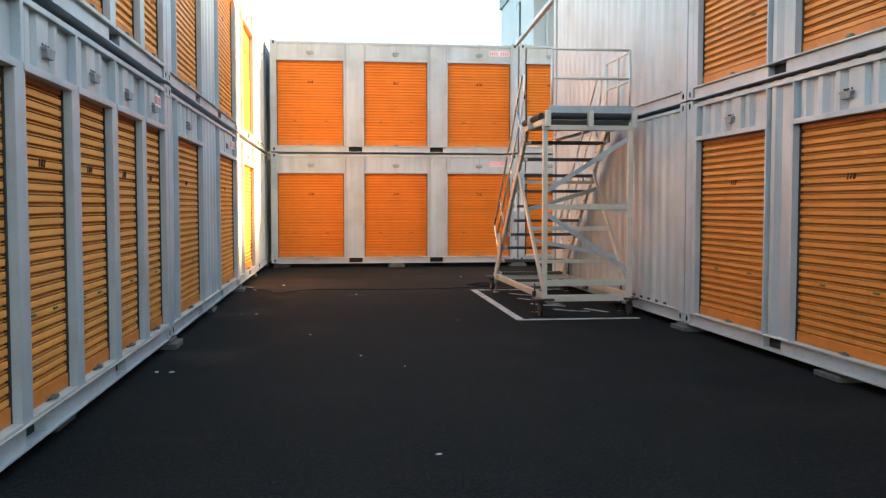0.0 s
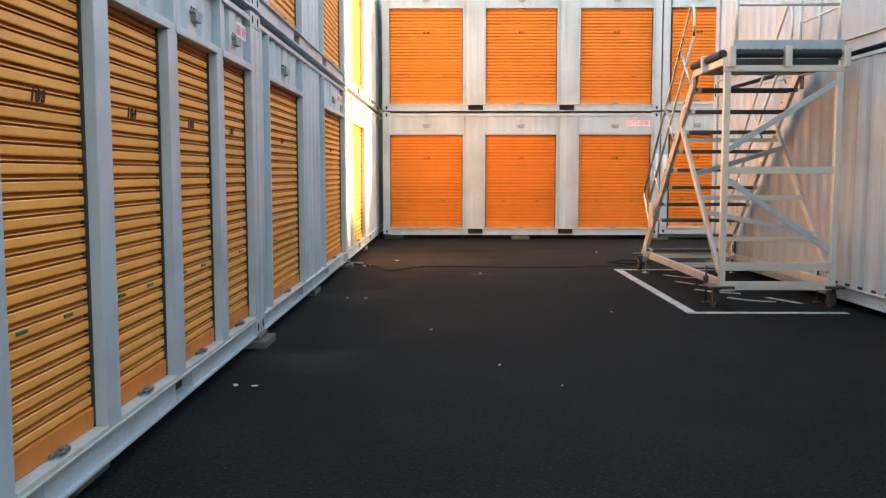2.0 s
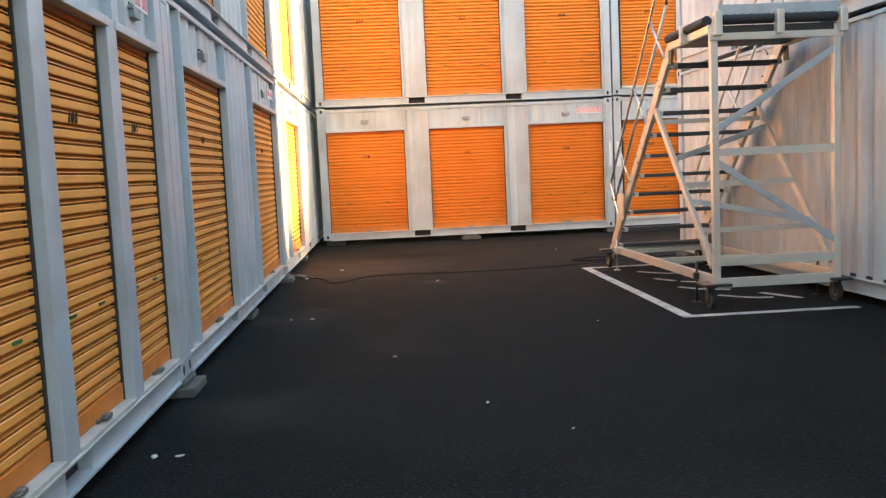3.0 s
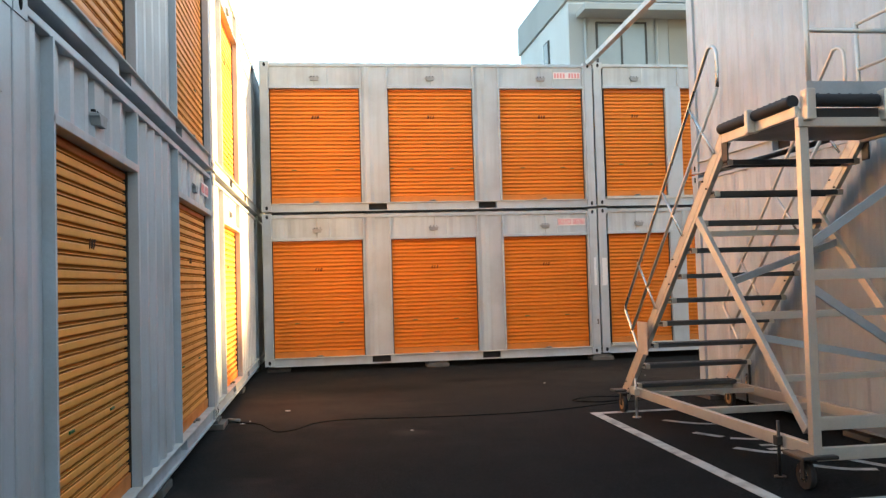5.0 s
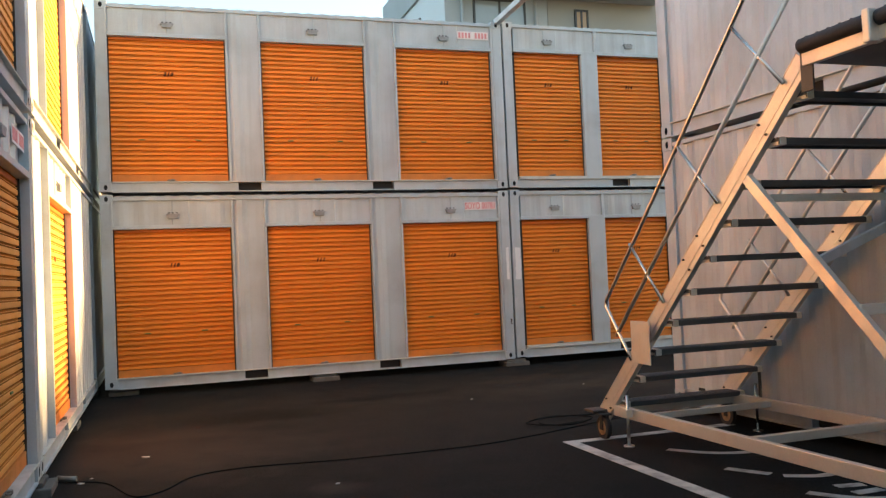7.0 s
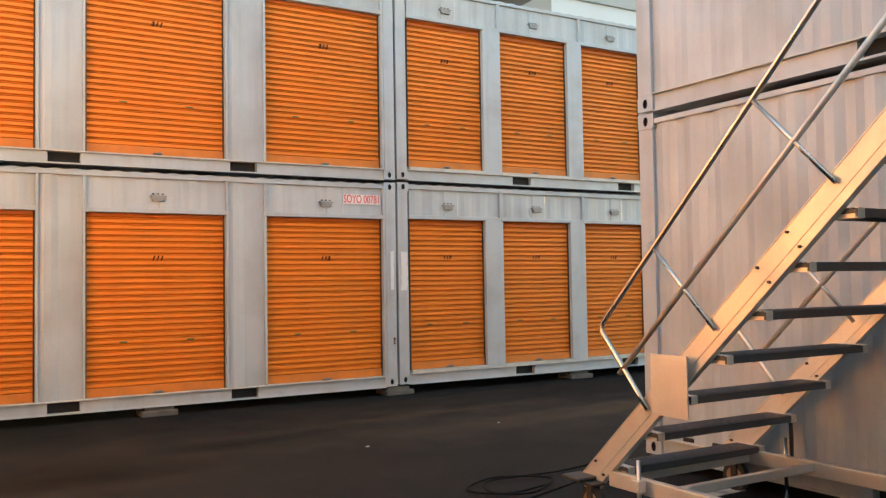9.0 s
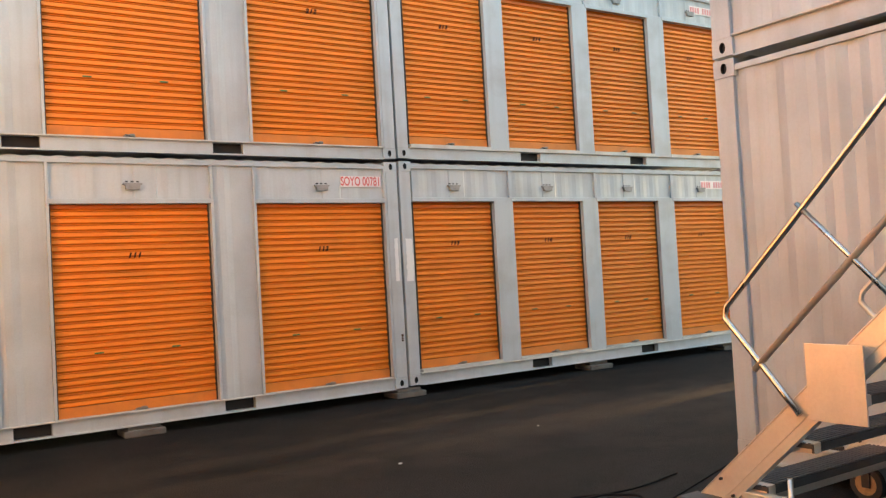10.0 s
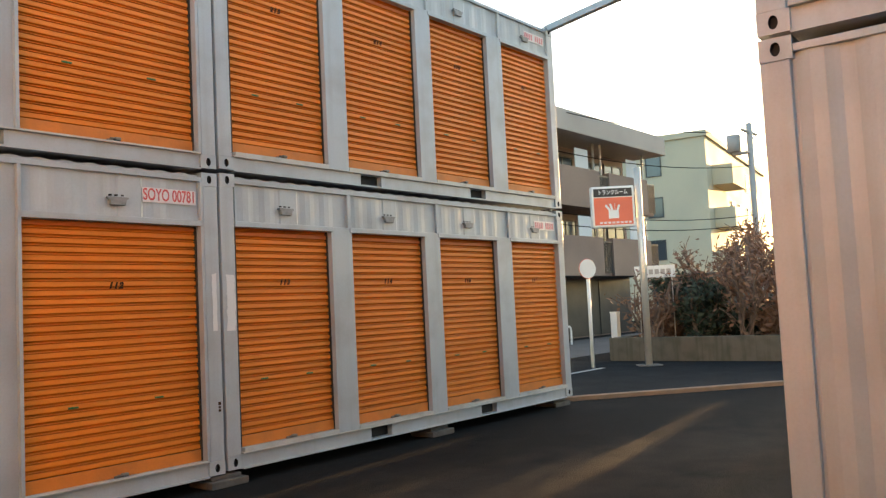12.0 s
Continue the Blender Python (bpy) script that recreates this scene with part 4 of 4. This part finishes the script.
# signboard on its pole
sign = thing("signboard", pose(17.03, 23.0, 0, 0, 0, -52), "orange-red sign with black band on a steel pole", "sign")
part("pole", tube([(0, 0, 0), (0, 0, 4.35)], 0.075, 14), ALU, sign)
part("base_plate", boxes((-0.25, 0.25, -0.2, 0.2, 0, 0.03), bevel=0.01), CONCRETE, sign)
board = part("board", boxes((-1.06, -0.12, -0.11, 0.11, 3.05, 3.95), bevel=0.02), WHITE, sign)
part("panel", boxes((-1.01, -0.17, -0.118, -0.111, 3.10, 3.70)), SIGN_RED, board)
part("band", boxes((-1.01, -0.17, -0.118, -0.111, 3.72, 3.90)), BLACK, board)
part("lettering", text_mesh("トランクルーム", 0.085, 0.002), WHITE, board, pose(-0.59, -0.1195, 3.81, 90, 0, 0) @ Matrix.Diagonal((0.78, 1, 1, 1)))
logo = boxes((-0.70, -0.48, -0.124, -0.119, 3.24, 3.42))
for k in range(4):
    c = beam((-0.67 + 0.055 * k, -0.1215, 3.42), (-0.76 + 0.10 * k, -0.1215, 3.58 - 0.03 * abs(k - 1.5)), 0.005, 0.045, 0)
    me_tmp = bpy.data.meshes.new("finger")
    c.to_mesh(me_tmp)
    c.free()
    logo.from_mesh(me_tmp)
part("logo", logo, WHITE, board)
tagged(part("small_lettering", boxes(*[(-0.9 + 0.09 * k, -0.84 + 0.09 * k, -0.123, -0.119, 3.13, 3.17) for k in range(8)]), STICKER, board), kind="stuff")
part("bracket", boxes((-0.12, 0.0, -0.03, 0.03, 3.2, 3.25), (-0.12, 0.0, -0.03, 0.03, 3.75, 3.8)), ALU, sign)

# traffic mirror and hoop barrier
mirror = thing("traffic_mirror", pose(16.35, 24.0, 0, 0, 0, -27), "round road mirror on a white pole at the corner", "road mirror")
part("pole", tube([(0, 0, 0), (0.0, 0, 2.2)], 0.04, 10), WHITE, mirror)
part("disc", tube([(-0.05, -0.05, 2.17), (-0.05, -0.09, 2.17)], 0.21, 24), WHITE, mirror)
part("rim", tube([(-0.05 + 0.21 * math.cos(a), -0.07, 2.17 + 0.21 * math.sin(a)) for a in [2 * math.pi * k / 24 for k in range(25)]], 0.011, 6), SIGN_RED, mirror)
mark = part("road_line", boxes((14.6, 16.4, 23.72, 23.84, 0.0, 0.008)), LINE_WHITE)
tagged(mark, "short white painted line at the street corner", "road marking", kind="structure")
hoop = part("hoop_barrier", tube(smooth_path([(0, 0, 0), (0, 0, 0.5), (0.08, 0, 0.62), (0.42, 0, 0.62), (0.5, 0, 0.5), (0.5, 0, 0)], 4), 0.035, 8), WHITE, None, pose(24.76, 29.85, 0, 0, 0, -25))
tagged(hoop, "white tubular hoop barrier at the roadside", "barrier")

# utility pole and wires
upole = thing("utility_pole", pose(37.85, 27.3, 0), "tall concrete utility pole with transformer and wires", "utility pole")
part("pole", tube([(0, 0, 0), (0, 0, 9.0)], 0.13, 12), GREY_ROOF, upole)
part("transformer_arm", boxes((-0.35, 0.05, 0.0, 0.7, 7.64, 7.74)), GREY_ROOF, upole)
part("transformer", tube([(-0.3, 0.62, 7.75), (-0.3, 0.62, 8.5)], 0.3, 14), GREY_ROOF, upole)
part("crossarm", boxes((-1.0, 1.0, -0.05, 0.05, 8.55, 8.65)), GREY_ROOF, upole)
for z, dx in ((8.6, -14), (7.1, -14), (4.9, -16), (4.5, -16), (8.6, 20)):
    pts = [(dx * k / 10, 3.5 * k / 10, z - 0.9 * (1 - (k / 5 - 1) ** 2) * 0.5) for k in range(11)]
    part("wire", tube(pts, 0.018, 5), CABLE, upole)


# shrubs behind the low wall
def shrub(x, y, height, spread, leaf, seed, n_leaf, label="", cat="shrub"):
    r = random.Random(seed)
    s = thing("shrub", pose(x, y, 0), label, cat, "shrubs behind the wall")
    bm = bmesh.new()
    tips = []
    for k in range(9):
        a, out = r.random() * 6.28, spread * (0.3 + 0.7 * r.random())
        h = height * (0.65 + 0.35 * r.random())
        p = [Vector((0.15 * r.uniform(-1, 1), 0.15 * r.uniform(-1, 1), 0))]
        for j in range(1, 5):
            f = j / 4
            p.append(Vector((math.cos(a) * out * f ** 1.3 + 0.1 * r.uniform(-1, 1), math.sin(a) * out * f ** 1.3 + 0.1 * r.uniform(-1, 1), h * f)))
        tube(p, 0.028, 5, bm)
        for j in range(14):
            b = p[r.randint(0, 3)].lerp(p[4], r.random())
            e = b + Vector((r.uniform(-1, 1), r.uniform(-1, 1), r.uniform(0.0, 1.0))) * 0.45 * spread
            tube([b, b.lerp(e, 0.5) + Vector((0, 0, 0.04)), e], 0.010, 4, bm)
            tips.append((b, e))
    part("branchwork", bm, BARK, s)
    lm = bmesh.new()
    for k in range(n_leaf):
        b, e = tips[r.randrange(len(tips))]
        c = b.lerp(e, r.random()) + Vector((r.gauss(0, 0.10), r.gauss(0, 0.10), r.gauss(0, 0.10)))
        u = Vector((r.uniform(-1, 1), r.uniform(-1, 1), r.uniform(-1, 1))).normalized()
        v = u.orthogonal().normalized()
        l = 0.05 + 0.05 * r.random()
        lm.faces.new([lm.verts.new(c + q) for q in (-u * l, v * l * 0.5, u * l, -v * l * 0.5)])
    part("foliage", lm, leaf, s)
    return s


# the shrubs at y 16.9 to 18.0 are unseen, added to block low sun
for i, (x, y, h, sp, leaf, n) in enumerate(((19.3, 23.9, 2.0, 0.9, LEAF_RED, 500), (19.6, 22.8, 1.6, 0.7, LEAF_GREEN, 2200), (20.4, 22.6, 2.9, 1.1, LEAF_RED, 700), (21.6, 21.9, 3.2, 1.1, LEAF_RED, 700), (19.5, 21.7, 2.8, 1.0, LEAF_RED, 500), (19.8, 20.5, 2.5, 1.1, LEAF_RED, 500), (19.4, 19.4, 2.3, 1.0, LEAF_RED, 500),
                                            (20.9, 21.0, 3.0, 1.3, LEAF_RED, 500), (20.3, 18.0, 2.3, 1.1, LEAF_GREEN, 5000), (19.7, 16.9, 2.3, 1.0, LEAF_GREEN, 5000), (21.3, 17.0, 2.4, 1.2, LEAF_GREEN, 6000), (20.9, 23.4, 2.2, 1.0, LEAF_GREEN, 5000), (21.2, 19.4, 2.2, 1.1, LEAF_GREEN, 3000))):
    shrub(x, y, h, sp, leaf, 11 + i, n, label="bare-branched reddish shrub behind the low wall" if leaf is LEAF_RED else "dense dark green shrub behind the low wall")
for k in range(3, 10):
    shrub(20.0 + 0.5 * (k % 2), 15.2 + 0.95 * k, 0.8 if k in (4, 5) else 1.1, 0.7, LEAF_GREEN if k % 3 else LEAF_RED, 40 + k, 600 if k in (4, 5) else 2000, label="low dense shrub behind the low wall")

notice = thing("notice_board", pose(19.25, 23.75, 0, 0, 0, -65), "small white notice board on two posts among shrubs", "sign", )
part("board", boxes((-0.48, 0.48, -0.02, 0.02, 1.95, 2.25), bevel=0.005), WHITE, notice)
part("lettering", boxes(*[(-0.42 + 0.14 * k, -0.32 + 0.14 * k, -0.026, -0.021, 2.04, 2.16) for k in range(6)]), GREY_ROOF, notice)
for x in (-0.4, 0.4):
    part("post", tube([(x, 0.035, 0), (x, 0.035, 2.2)], 0.014, 8), ALU, notice)
